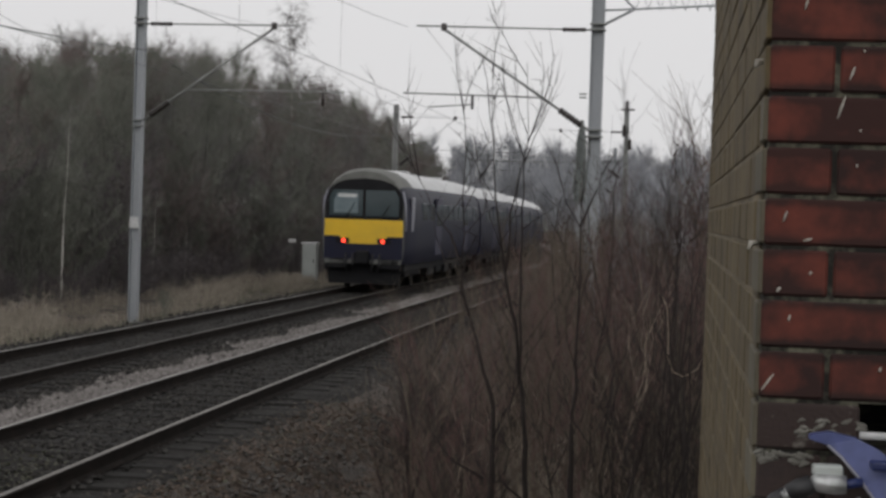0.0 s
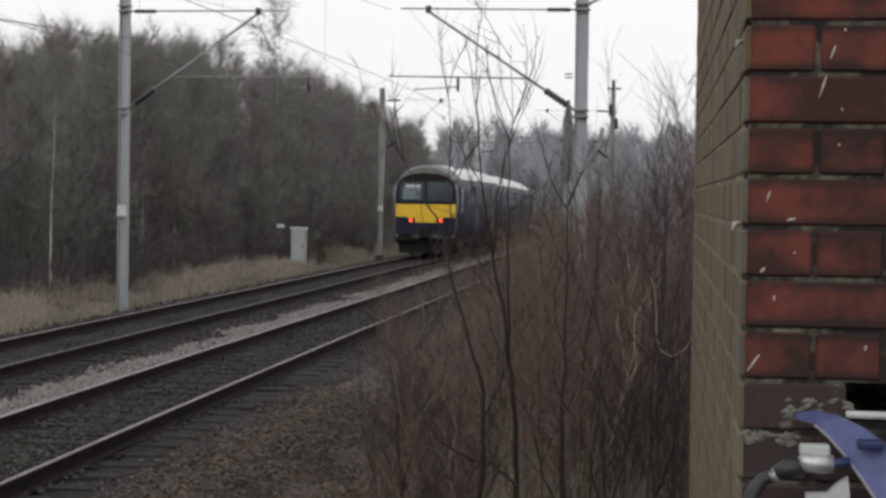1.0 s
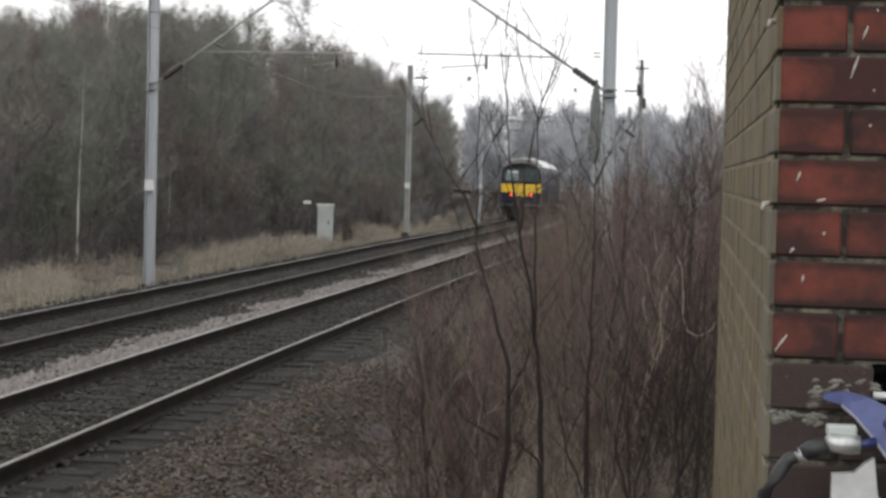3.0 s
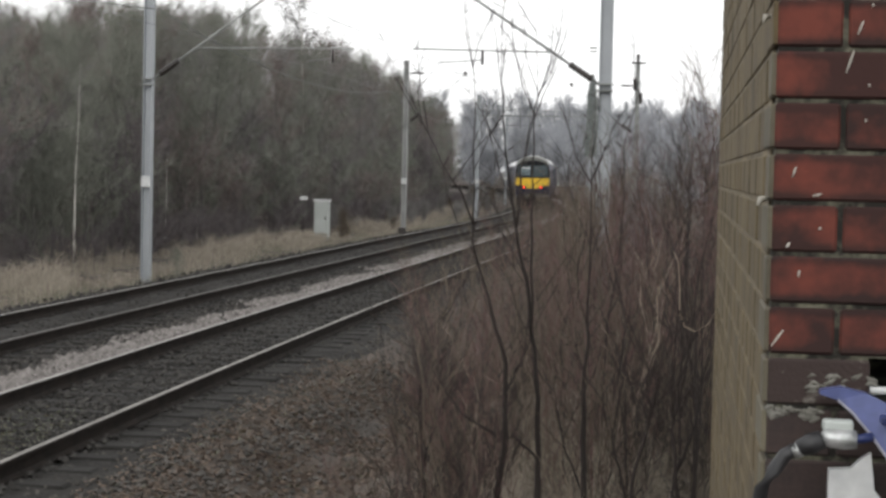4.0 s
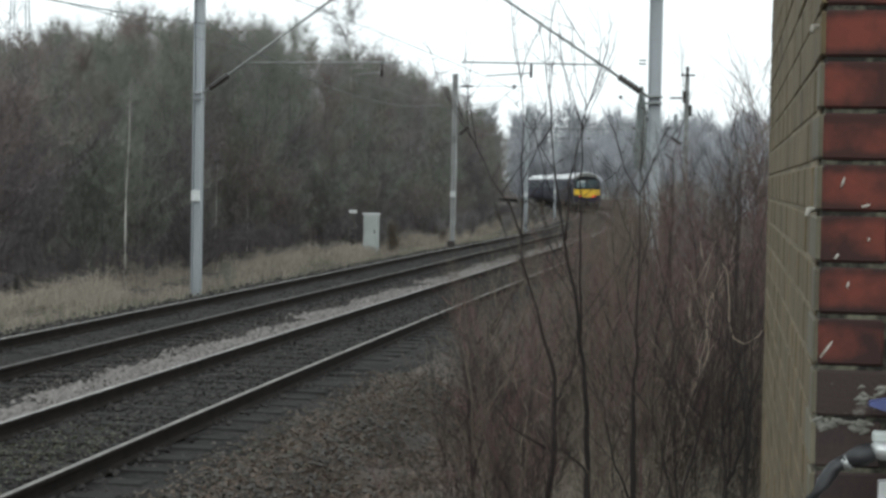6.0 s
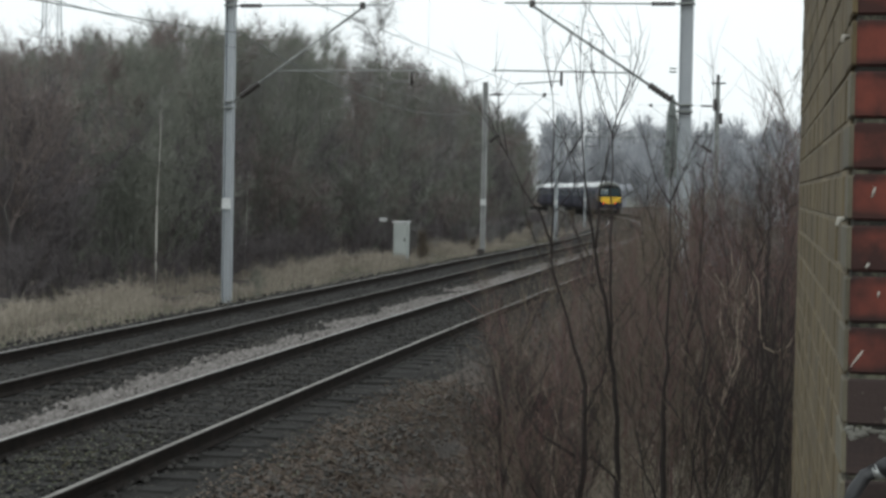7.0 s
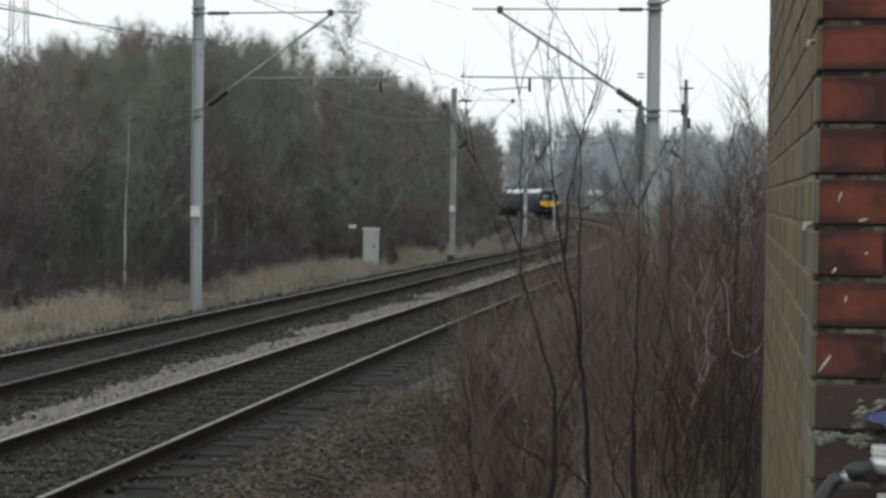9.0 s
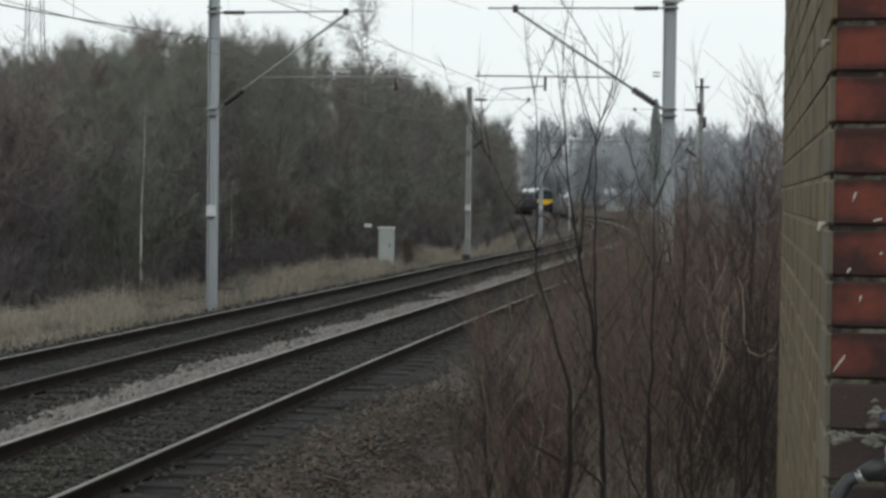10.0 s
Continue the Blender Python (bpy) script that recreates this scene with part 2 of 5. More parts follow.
def box(V, F, x0, x1, y0, y1, z0, z1):
    b = len(V)
    V.extend(Vector((x, y, z)) for z in (z0, z1) for y in (y0, y1) for x in (x0, x1))
    F.extend(tuple(b + i for i in f) for f in ((0, 2, 3, 1), (4, 5, 7, 6), (0, 1, 5, 4), (2, 6, 7, 3), (0, 4, 6, 2), (1, 3, 7, 5)))


def block(name, dims, material, bevel=0.0, seg=2):
    """A box with rounded edges: x0, x1, y0, y1, z0, z1."""
    V, F = [], []
    box(V, F, *dims)
    me = mesh_of(name, V, F, material)
    if bevel:
        bm = bmesh.new()
        bm.from_mesh(me)
        bmesh.ops.bevel(bm, geom=bm.edges[:], offset=bevel, segments=seg, affect="EDGES", profile=0.5)
        bm.to_mesh(me)
        bm.free()
    return me


def rod(name, pts, radii, material, n=8, smooth=True):
    V, F = [], []
    tube(V, F, pts, radii, n)
    return mesh_of(name, V, F, material, smooth)


# ---- the line of the railway: near track's centre by distance along it ----
BEND_AT = (-60, 0, 30, 60, 100, 140, 180, 400)
BEND = (0.00095, 0.00095, -0.00056, -0.00053, -0.00087, -0.00145, -0.00157, -0.00154)
S = np.arange(0.0, 400.0, 0.5)
head_ = 0.118 + np.concatenate(([0], np.cumsum(np.interp(S, BEND_AT, BEND))[:-1])) * 0.5
px = -3.539 + np.concatenate(([0], np.cumsum(np.sin(head_))[:-1])) * 0.5
py = 20.0 + np.concatenate(([0], np.cumsum(np.cos(head_))[:-1])) * 0.5
S2 = np.arange(-0.5, -45.0, -0.5)
head2 = 0.118 + S2 * 0.00095
px2 = -3.539 - np.cumsum(np.sin(head2)) * 0.5
py2 = 20.0 - np.cumsum(np.cos(head2)) * 0.5
S = np.concatenate((S2[::-1], S))
HEAD = np.concatenate((head2[::-1], head_))
PX = np.concatenate((px2[::-1], px))
PY = np.concatenate((py2[::-1], py))
FAR = -3.4


def dip(s):
    """The line falls a little towards the bend."""
    return np.interp(s, (40, 85, 160, 400), (0.0, -0.2, -0.2, -0.1))


def rail_line(s, off=0.0, z=0.0):
    """A place beside the near track's centre, and the heading there (to the right of +y)."""
    h = float(np.interp(s, S, HEAD))
    return Vector((float(np.interp(s, S, PX)) + off * math.cos(h), float(np.interp(s, S, PY)) - off * math.sin(h), z + float(dip(s)))), h


def centre_x(y):
    return np.interp(y, PY, PX)


def height(x, y):
    """The ground's height over the rails' top, by the distance across the line."""
    u = np.asarray(x - centre_x(y), float)
    z = np.interp(u, (-60, -30, -18, -12.5, -8.0, -6.4, -5.5, 2.0, 2.7, 4.2, 5.6, 9, 40), (4.0, 1.6, 0.2, -0.3, -0.35, -0.5, -0.22, -0.22, -0.5, -0.1, 0.45, 0.6, 1.0))
    return z + dip(np.interp(y, PY, S))


# ---- ground: one sheet to the horizon ----
def ground():
    xs = np.unique(np.concatenate((np.arange(-14, 14, 0.35), np.arange(-60, 60, 4.0), np.arange(-1500, 1501, 100.0))))
    ys = np.unique(np.concatenate((np.arange(0, 60, 0.5), np.arange(60, 160, 2.0), np.arange(160, 420, 10.0), np.arange(-300, 2801, 100.0))))
    V, F = [], []
    for y in ys:
        hs = height(xs, np.full(len(xs), y))
        for x, z in zip(xs, hs):
            u = x - centre_x(y)
            rough = 0.0 if -5.6 < u < 2.2 else 0.09
            z += rough * noise.noise((x * 0.9, y * 0.9, 1.0)) + 0.5 * rough * noise.noise((x * 3.1, y * 3.1, 4.0))
            V.append((x, y, float(z)))
    w = len(xs)
    for j in range(len(ys) - 1):
        for i in range(w - 1):
            q = j * w + i
            F.append((q, q + 1, q + w + 1, q + w))
    g = part("ground", mesh_of("ground", V, F, M_SOIL, True))
    tagged(g, "brown leaf-strewn soil banks beside the railway", "ground", kind="structure")


ground()


# ---- the two tracks ----
def strip(name, offs, zs, s0, s1, step, material, lumps=0.0):
    """A ribbon that follows the line, with the given cross-section, heaped unevenly."""
    V, F = [], []
    ss = np.arange(s0, s1, step)
    for s in ss:
        for o, z in zip(offs, zs):
            V.append(rail_line(s, o, z + lumps * noise.noise((s * 0.9, o * 1.7, 5.0)))[0])
    w = len(offs)
    for j in range(len(ss) - 1):
        for i in range(w - 1):
            q = j * w + i
            F.append((q, q + 1, q + w + 1, q + w))
    return mesh_of(name, V, F, material)


def rail_mesh(off, top=M_RAILTOP):
    """A flat-bottomed rail: foot, web and head, the running surface polished."""
    prof = [(-0.07, -0.158), (-0.07, -0.147), (-0.012, -0.125), (-0.01, -0.045), (-0.035, -0.035), (-0.035, -0.006), (-0.026, 0.0), (0.026, 0.0), (0.035, -0.006), (0.035, -0.035), (0.01, -0.045), (0.012, -0.125), (0.07, -0.147), (0.07, -0.158)]
    V, F = [], []
    ss = np.arange(-30, 330, 1.5)
    w = len(prof)
    for s in ss:
        for o, z in prof:
            V.append(rail_line(s, off + o, z)[0])
    tops = []
    for j in range(len(ss) - 1):
        for i in range(w):
            q, r = j * w + i, j * w + (i + 1) % w
            F.append((q, r, r + w, q + w))
            tops.append(1 if i == 6 else 0)
    me = mesh_of("rail", V, F, [M_RAIL, top])
    me.polygons.foreach_set("material_index", tops)
    return me


SLEEPER = block("sleeper", (-1.25, 1.25, -0.125, 0.125, -0.31, -0.16), M_SLEEPER, 0.02, 1)


def track(off, label, tops):
    t = tagged(new("railway_track"), label, "railway track", "running lines")
    for d, top in zip((-0.753, 0.753), tops):
        part("rail", rail_mesh(off + d, top), t, "rusty steel rail with a polished head" if top is M_RAILTOP else "rusty steel rail with a dull head")
    V, F = [], []
    for i in range(500):
        s = -16 + i * 0.68
        p, h = rail_line(s, off, 0)
        m = Matrix.Translation(p) @ Matrix.Rotation(-h + random.uniform(-0.01, 0.01), 4, "Z")
        if i < 120:
            part("sleeper", SLEEPER, t, m=m)
        else:
            b = len(V)
            V.extend(m @ v.co for v in SLEEPER.vertices)
            F.extend(tuple(b + k for k in f.vertices) for f in SLEEPER.polygons)
    tagged(part("sleeper_row", mesh_of("sleeper_row", V, F, M_SLEEPER), t), kind="stuff")
    return t


track(0.0, "nearer railway track on dark sleepers and grimy ballast", (M_RAILTOP, M_RAILMID))
track(FAR, "farther railway track that carries the departing train", (M_RAILTOP, M_RAILDULL))
bed = part("ballast_bed", strip("ballast_bed", (-5.9, -5.2, -4.6, -4.0, -3.4, -2.9, -2.6, -2.3, -1.1, -0.7, -0.3, 0.1, 0.45, 0.75, 1.2, 1.7, 2.5), (-0.55, -0.175, -0.166, -0.162, -0.16, -0.162, -0.17, -0.19, -0.19, -0.172, -0.174, -0.174, -0.174, -0.174, -0.182, -0.22, -0.6), -34, 330, 0.5, M_BALLAST_OLD, 0.035))
tagged(bed, "dark trackbed of grimy crushed stone", "ballast", kind="structure")


mid = part("pale_bed", strip("pale_bed", (-1.8, -1.6, -1.35, -1.1, -0.9), (-0.25, -0.2, -0.15, -0.155, -0.2), -34, 330, 0.5, M_BALLAST_NEW, 0.09))
tagged(mid, "pale crushed stone heaped between the tracks", "ballast", kind="structure")


def stones(name, count, pick, size, material, label):
    """Many small angular stones joined in one mesh."""
    oct_v = np.array([(1, 0, 0), (-1, 0, 0), (0, 1, 0), (0, -1, 0), (0, 0, 1), (0, 0, -1)], float)
    oct_f = [(0, 2, 4), (2, 1, 4), (1, 3, 4), (3, 0, 4), (2, 0, 5), (1, 2, 5), (3, 1, 5), (0, 3, 5)]
    V, F = [], []
    for i in range(count):
        s, off, z = pick()
        p, _ = rail_line(s, off, z)
        k = oct_v * np.random.uniform(0.6, 1.25, (6, 3)) * random.uniform(*size)
        a = random.uniform(0, 6.28)
        c, sn = math.cos(a), math.sin(a)
        b = len(V)
        V.extend((p.x + c * q[0] - sn * q[1], p.y + sn * q[0] + c * q[1], p.z + q[2] * 0.8) for q in k)
        F.extend((b + f[0], b + f[1], b + f[2]) for f in oct_f)
    ob = part(name, mesh_of(name, V, F, material))
    tagged(ob, label, "ballast", kind="stuff")


def far_biased(a, b, power=2.0):
    return a + (b - a) * random.random() ** power


def six_foot():
    s = far_biased(-12, 75)
    o = random.triangular(-1.9 - 1.0 * noise.noise((s * 0.4, 9.0, 0.0)), -0.82, -1.1)
    lump = 0.5 + 0.5 * noise.noise((s * 0.35, 3.0, 0.0))
    return s, o, -0.185 + max(0.0, 0.13 * lump * (1 - abs(o + 1.35) / 0.6))


stones("pale_ballast_stones", 15000, six_foot, (0.02, 0.055), M_BALLAST_NEW, "pale pinkish-grey fresh ballast heaped between the tracks")
stones("six_foot_dirt", 6000, lambda: (far_biased(-12, 70), random.triangular(-2.6, -1.3, -2.0), random.uniform(-0.2, -0.175)), (0.018, 0.04), M_BALLAST_MID, "brown dirty stones and leaves between the tracks")
stones("shoulder_stones", 9000, lambda: (far_biased(-12, 50), random.triangular(0.85, 3.4, 1.5), -0.17 - random.random() * 0.06), (0.014, 0.036), M_BALLAST_MID, "grey-brown stones on the ballast shoulder")
stones("dark_ballast_stones", 26000, lambda: (far_biased(-12, 60), random.choice((random.uniform(-5.4, -1.9), random.uniform(-0.9, 0.95))), random.uniform(-0.178, -0.142)), (0.02, 0.042), M_BALLAST_BITS, "dark grimy ballast stones around the sleepers")


# ---- brick wall beside the camera ----
def brick_mesh(l, h, d, material):
    return block("brick", (0.0045, l - 0.0045, 0, d, 0.004, h - 0.004), material, 0.004, 1)


def brick_wall():
    turn = radians(-6.6)
    wall = tagged(new("wall_east"), "corner of a red brick building with brown weathered side", "wall", kind="structure")
    wall.matrix_basis = Matrix.Translation((0.5, 3.03, 2.5)) @ Matrix.Rotation(turn, 4, "Z")
    # local axes: x along the red end face, y along the brown side face, z from a bed joint
    c = 0.083
    V, F = [], []
    gap = -7 * c
    box(V, F, 0.007, 1.5, 0.007, 4.1, gap + c, 1.6)
    box(V, F, 0.007, 0.165, 0.007, 4.1, gap, gap + c)
    box(V, F, 0.165, 1.5, 0.6, 4.1, gap, gap + c)
    box(V, F, 0.007, 1.5, 0.007, 4.1, -2.2, gap)
    part("wall_core", mesh_of("wall_core", V, F, M_MORTAR), wall)
    part("side_pointing", block("side_pointing", (0.0025, 0.0065, 0.1, 4.1, -2.2, 1.6), M_SIDE_MORTAR), wall, "pale lime pointing")
    hdr, strt = 0.113, 0.238
    meshes = {}
    rest_v, rest_f = [], []
    for n in range(-20, 18):
        z = n * c
        red = M_RED if n > -7 else M_SMEARED if n == -7 else M_SOOT
        # end face
        x = 0.0
        k = 0
        while x < 0.75:
            l = hdr if n % 2 == 0 else strt
            hole = -7 == n and x > 0.15
            if n == -7:
                l = 0.172
            if not hole:
                key = (round(l, 3), red.name)
                if key not in meshes:
                    meshes[key] = brick_mesh(l, c, 0.09, red)
                part("brick", meshes[key], wall, m=Matrix.Translation((x, random.uniform(-0.001, 0.0015), z)))
            x += l
        # side face, seen edge-on
        y = 0.0
        first = True
        while y < 4.0:
            l = strt if n % 2 == 0 else hdr
            if first and n % 2:
                l = hdr
            key = (round(l, 3), "side")
            if key not in meshes:
                meshes[key] = block("brick", (0.0006, l - 0.0006, 0, 0.09, 0.005, c - 0.005), M_OLIVE, 0.002, 1)
            m = Matrix.Translation((random.uniform(-0.002, 0.001), y + l, z)) @ Matrix.Rotation(radians(-90), 4, "Z")
            if y < 2.2 and -14 <= n <= 12 and not first:
                part("brick", meshes[key], wall, m=m)
            elif not first:
                b = len(rest_v)
                rest_v.extend(m @ v.co for v in meshes[key].vertices)
                rest_f.extend(tuple(b + q for q in f.vertices) for f in meshes[key].polygons)
            else:
                # the quoin: its brown side skin, just proud of the end bricks
                skin = M_OLIVE if n > -1 else M_QUOIN
                quoin = (round(l, 3), skin.name)
                if quoin not in meshes:
                    meshes[quoin] = block("brick", (0.006, l - 0.005, 0, 0.02, 0.006, c - 0.006), skin, 0.003, 1)
                part("brick", meshes[quoin], wall, m=Matrix.Translation((-0.003, y + l, z)) @ Matrix.Rotation(radians(-90), 4, "Z"))
            first = False
            y += l
    # pale splashes, crumbled lime and old nails
    rng = random.Random(4)
    for px, py, l, tilt in ((1499, 130, 26, 20), (1481, 190, 42, 18), (1386, 385, 20, 18), (1425, 425, 16, 75), (1375, 515, 12, 35), (1394, 565, 12, 12), (1357, 680, 36, 35), (1430, 484, 6, 40), (1520, 90, 5, 0), (1550, 650, 10, 15), (1420, 10, 20, 15), (1508, 292, 5, 0), (1514, 230, 5, 0)):
        x, z = (px - 1352 + 0.028 * (py - 168)) * 0.00093, (168 - py) * 0.000916
        d = Vector((math.sin(radians(tilt)), 0, math.cos(radians(tilt)))) * l * 0.00046
        c0 = Vector((x, -0.0012, z))
        part("lime_splash", rod("lime_splash", [c0 - d, c0 + d * 0.2, c0 + d], [0.0012, 0.0024, 0.001], M_LIME, 5), wall, "pale lime splash")
    for i in range(64):
        if i < 30:
            x, z = rng.uniform(0.07, 0.18), rng.triangular(-0.56, -0.518, -0.545)
        else:
            x, z = rng.triangular(0.0, 0.1, 0.03), -0.584 + rng.triangular(-0.022, 0.004, -0.002)
        r = rng.uniform(0.003, 0.006)
        c0 = Vector((x, 0.002, z))
        part("lime_crumb", rod("lime_crumb", [c0 - Vector((r * 1.4, 0, rng.uniform(-r, r))), c0, c0 + Vector((r * 1.4, 0, rng.uniform(-r, r)))], [r * 0.5, r * 0.8, r * 0.4], M_CRUST, 6), wall)
    for z in (0.06, -0.243):
        part("nail", rod("nail", [(0.004, 0.09, z), (-0.012, 0.085, z - 0.002), (-0.016, 0.08, z - 0.012)], [0.004, 0.006, 0.003], M_LIME, 6), wall, "bent pale nail with mortar")
    tagged(part("brickwork", mesh_of("brickwork", rest_v, rest_f, M_OLIVE), wall), kind="stuff")
    return wall


# ---- overhead line ----
def up_pole(name, h, r0, r1, material, n=10):
    return rod(name, [(0, 0, 0), (0, 0, h)], [r0, r1], material, n)


def frame_at(s, off):
    """A pose beside the line: x away from the track to the right, y along it."""
    p, h = rail_line(s, off, 0)
    return Matrix.Translation(p) @ Matrix.Rotation(-h, 4, "Z")


def insulator(name, a, b, parent, r=0.045):
    """A ribbed insulator between two places."""
    a, b = Vector(a), Vector(b)
    pts, rr = [], []
    for i in range(13):
        pts.append(a.lerp(b, i / 12))
        rr.append(r if i % 2 else r * 0.6)
    return part(name, rod(name, pts, rr, M_DARK, 8), parent, "dark ribbed insulator")


def mast(s, off, reach, side, label, top=7.4, w=0.1, arms=True, material=None, tie=6.42, foot=4.22, reg=4.95, base=-0.45, tube_end=1.35, drop=0.75, arm=-0.2, thin=1.0, plate=True):
    """A mast with its cantilever. side: +1 if the arms reach to the right."""
    m = tagged(new("overhead_line_mast"), label, "railway mast", "overhead line masts")
    m.matrix_basis = frame_at(s, off)
    material = material or M_STEEL
    t = 0.016
    prof = [(-w, -w), (-w + t, -w), (-w + t, -t / 2), (w - t, -t / 2), (w - t, -w), (w, -w), (w, w), (w - t, w), (w - t, t / 2), (-w + t, t / 2), (-w + t, w), (-w, w)]
    n = len(prof)
    V = [(x, y, z) for z in (base, top) for x, y in prof]
    F = [(i, (i + 1) % n, (i + 1) % n + n, i + n) for i in range(n)]
    F += [(0, 11, 10, 9, 2, 1), (3, 8, 7, 6, 5, 4), (2, 9, 8, 3)]
    F += [tuple(q + n for q in f[::-1]) for f in F[-3:]]
    part("column", mesh_of("column", V, F, material), m)
    part("footing", block("footing", (-0.3, 0.3, -0.3, 0.3, base - 0.5, base - 0.04), M_CONC, 0.03), m, "concrete footing")
    if plate:
        part("number_plate", block("number_plate", (-w - 0.005, w + 0.005, -w - 0.02, -w - 0.006, 1.75, 2.0), M_WHITE, 0.004, 1), m, "small pale plate")
    for z in (foot, foot - 0.14, tie, tie + 0.12):
        part("clamp", block("clamp", (-w - 0.03, w + 0.03, -w - 0.03, w + 0.03, z - 0.02, z + 0.02), M_TUBE, 0.008, 1), m)
    if arms:
        d = side
        part("top_tie", rod("top_tie", [(d * w, 0, tie), (d * (reach + 0.6), 0, tie + 0.02)], 0.019 * thin, M_TUBE), m)
        insulator("tie_insulator", (d * (w + 0.12), 0, tie), (d * (w + 0.62), 0, tie), m, 0.055)
        part("strut", rod("strut", [(d * w, 0, foot), (d * reach, 0, tie - 0.04)], 0.03 * thin, M_TUBE), m)
        low, high = Vector((d * w, 0, foot)), Vector((d * reach, 0, tie - 0.04))
        insulator("strut_insulator", low.lerp(high, 0.05), low.lerp(high, 0.2), m, 0.085)
        q = (reg - foot) / (tie - foot)
        part("registration_tube", rod("registration_tube", [low.lerp(high, q), (d * (reach + tube_end), 0, reg + 0.02)], 0.018 * thin, M_TUBE), m)
        part("dropper", rod("dropper", [(d * (reach + drop), 0, reg), (d * (reach + drop), 0, reg - 0.3)], 0.03 * thin, M_DARK), m)
        part("steady_arm", rod("steady_arm", [(d * (reach + drop), 0, reg - 0.2), (d * (reach + arm), 0, reg - 0.27)], 0.014 * thin, M_TUBE), m)
        part("clamp", block("clamp", (d * reach - 0.06, d * reach + 0.06, -0.05, 0.05, tie - 0.08, tie + 0.08), M_DARK, 0.02), m)
    return m


mast(22.0, FAR - 3.07, 3.1, 1, "tall grey steel mast with arms over the farther track", w=0.105, tube_end=1.66, drop=1.17, arm=0.6)
big = mast(20.4, 4.02, 3.3, -1, "stout grey steel mast with arms over the nearer track", w=0.135, tie=6.31, foot=4.18, reg=4.86, tube_end=0.85, drop=-0.66, arm=0.3, plate=False)
pale_mast = mast(55.5, FAR - 2.2, 2.4, 1, "weathered pale mast standing on the grass verge", top=6.75, w=0.1, material=M_CONC, tie=6.25, thin=0.45)
head = mast(66.0, 3.55, 3.0, -1, "grey mast with insulators at its head", top=7.5, w=0.1, material=M_TUBE, thin=0.45)
bend = mast(86.5, FAR - 2.15, 2.1, 1, "grey mast with a long boom across both tracks", top=6.8, w=0.1, thin=0.5, arms=False)
mast(108.0, 2.9, 2.8, -1, "grey mast on the outside of the bend", w=0.1, thin=0.6)
mast(140.0, FAR - 2.8, 2.8, 1, "distant grey mast with its arms", w=0.1)
mast(140.0, 3.0, 2.9, -1, "distant grey mast with its arms", w=0.1)
ivied = mast(44.0, 2.45, 2.0, -1, "grey post overgrown with ivy near its top", top=5.3, w=0.09, arms=False, plate=False)


insulator("post_insulator", (0, 0, 7.5), (0, 0, 7.85), head, 0.09)
insulator("line_insulator", (-0.12, -0.14, 6.2), (-0.12, -0.14, 6.75), head, 0.1)
insulator("line_insulator", (0.16, -0.14, 5.6), (0.16, -0.14, 6.1), head, 0.1)
part("bracket", rod("bracket", [(-0.3, -0.1, 7.45), (0.35, -0.1, 7.45)], 0.04, M_DARK), head)


part("junction_box", block("junction_box", (-0.16, 0.14, -0.42, -0.13, -0.5, 0.0), M_DARK, 0.03), pale_mast, "dark junction box at the mast's foot")


def long_boom(m):
    """A twin boom from the mast over both tracks, with its hangers."""
    b = part("long_boom", rod("long_boom", [(0.1, 0, 5.62), (7.0, 0, 5.68)], 0.035, M_TUBE), m)
    part("boom_tube", rod("boom_tube", [(0.1, 0, 5.95), (7.0, 0, 5.92)], 0.018, M_TUBE), b)
    for x in (1.2, 2.4, 3.8, 5.2, 6.6):
        part("hanger", rod("hanger", [(x, 0, 5.94), (x, 0, 5.64 if x != 2.4 else 4.9)], 0.018, M_DARK, 5), b)
    part("steady_arm", rod("steady_arm", [(2.4, 0, 4.95), (1.2, 0, 4.8)], 0.016, M_TUBE), b)


long_boom(bend)


def ivy(m):
    """A tapering sleeve of small leaves round the post's head."""
    rng = random.Random(31)
    V, F = [], []
    for i in range(3600):
        k = rng.random()
        z = 2.9 + 2.75 * k
        r = 0.25 * (1 - k ** 4) * (0.75 + 0.35 * noise.noise((z * 1.3, 2.0, 0.0))) * rng.uniform(0.5, 1.0) + 0.02
        a, l, w = rng.uniform(0, 6.28), rng.uniform(0.03, 0.06), rng.uniform(0, 6.28)
        p = Vector((r * math.cos(a), r * math.sin(a), z))
        u = Vector((math.cos(w), math.sin(w), rng.uniform(-0.6, 0.6))) * l
        v = Vector((math.cos(a), math.sin(a), rng.uniform(-1.5, -0.2))).normalized() * l
        q = len(V)
        V.extend((p - u * 0.6, p + v * 0.9, p + u * 0.6, p - v * 0.5 + Vector((0.2 * l, 0, 0.2 * l))))
        F.extend(((q, q + 1, q + 3), (q + 1, q + 2, q + 3)))
    part("ivy", mesh_of("ivy", V, F, M_IVYGREY), m, "dull grey-green ivy sleeve")


ivy(ivied)


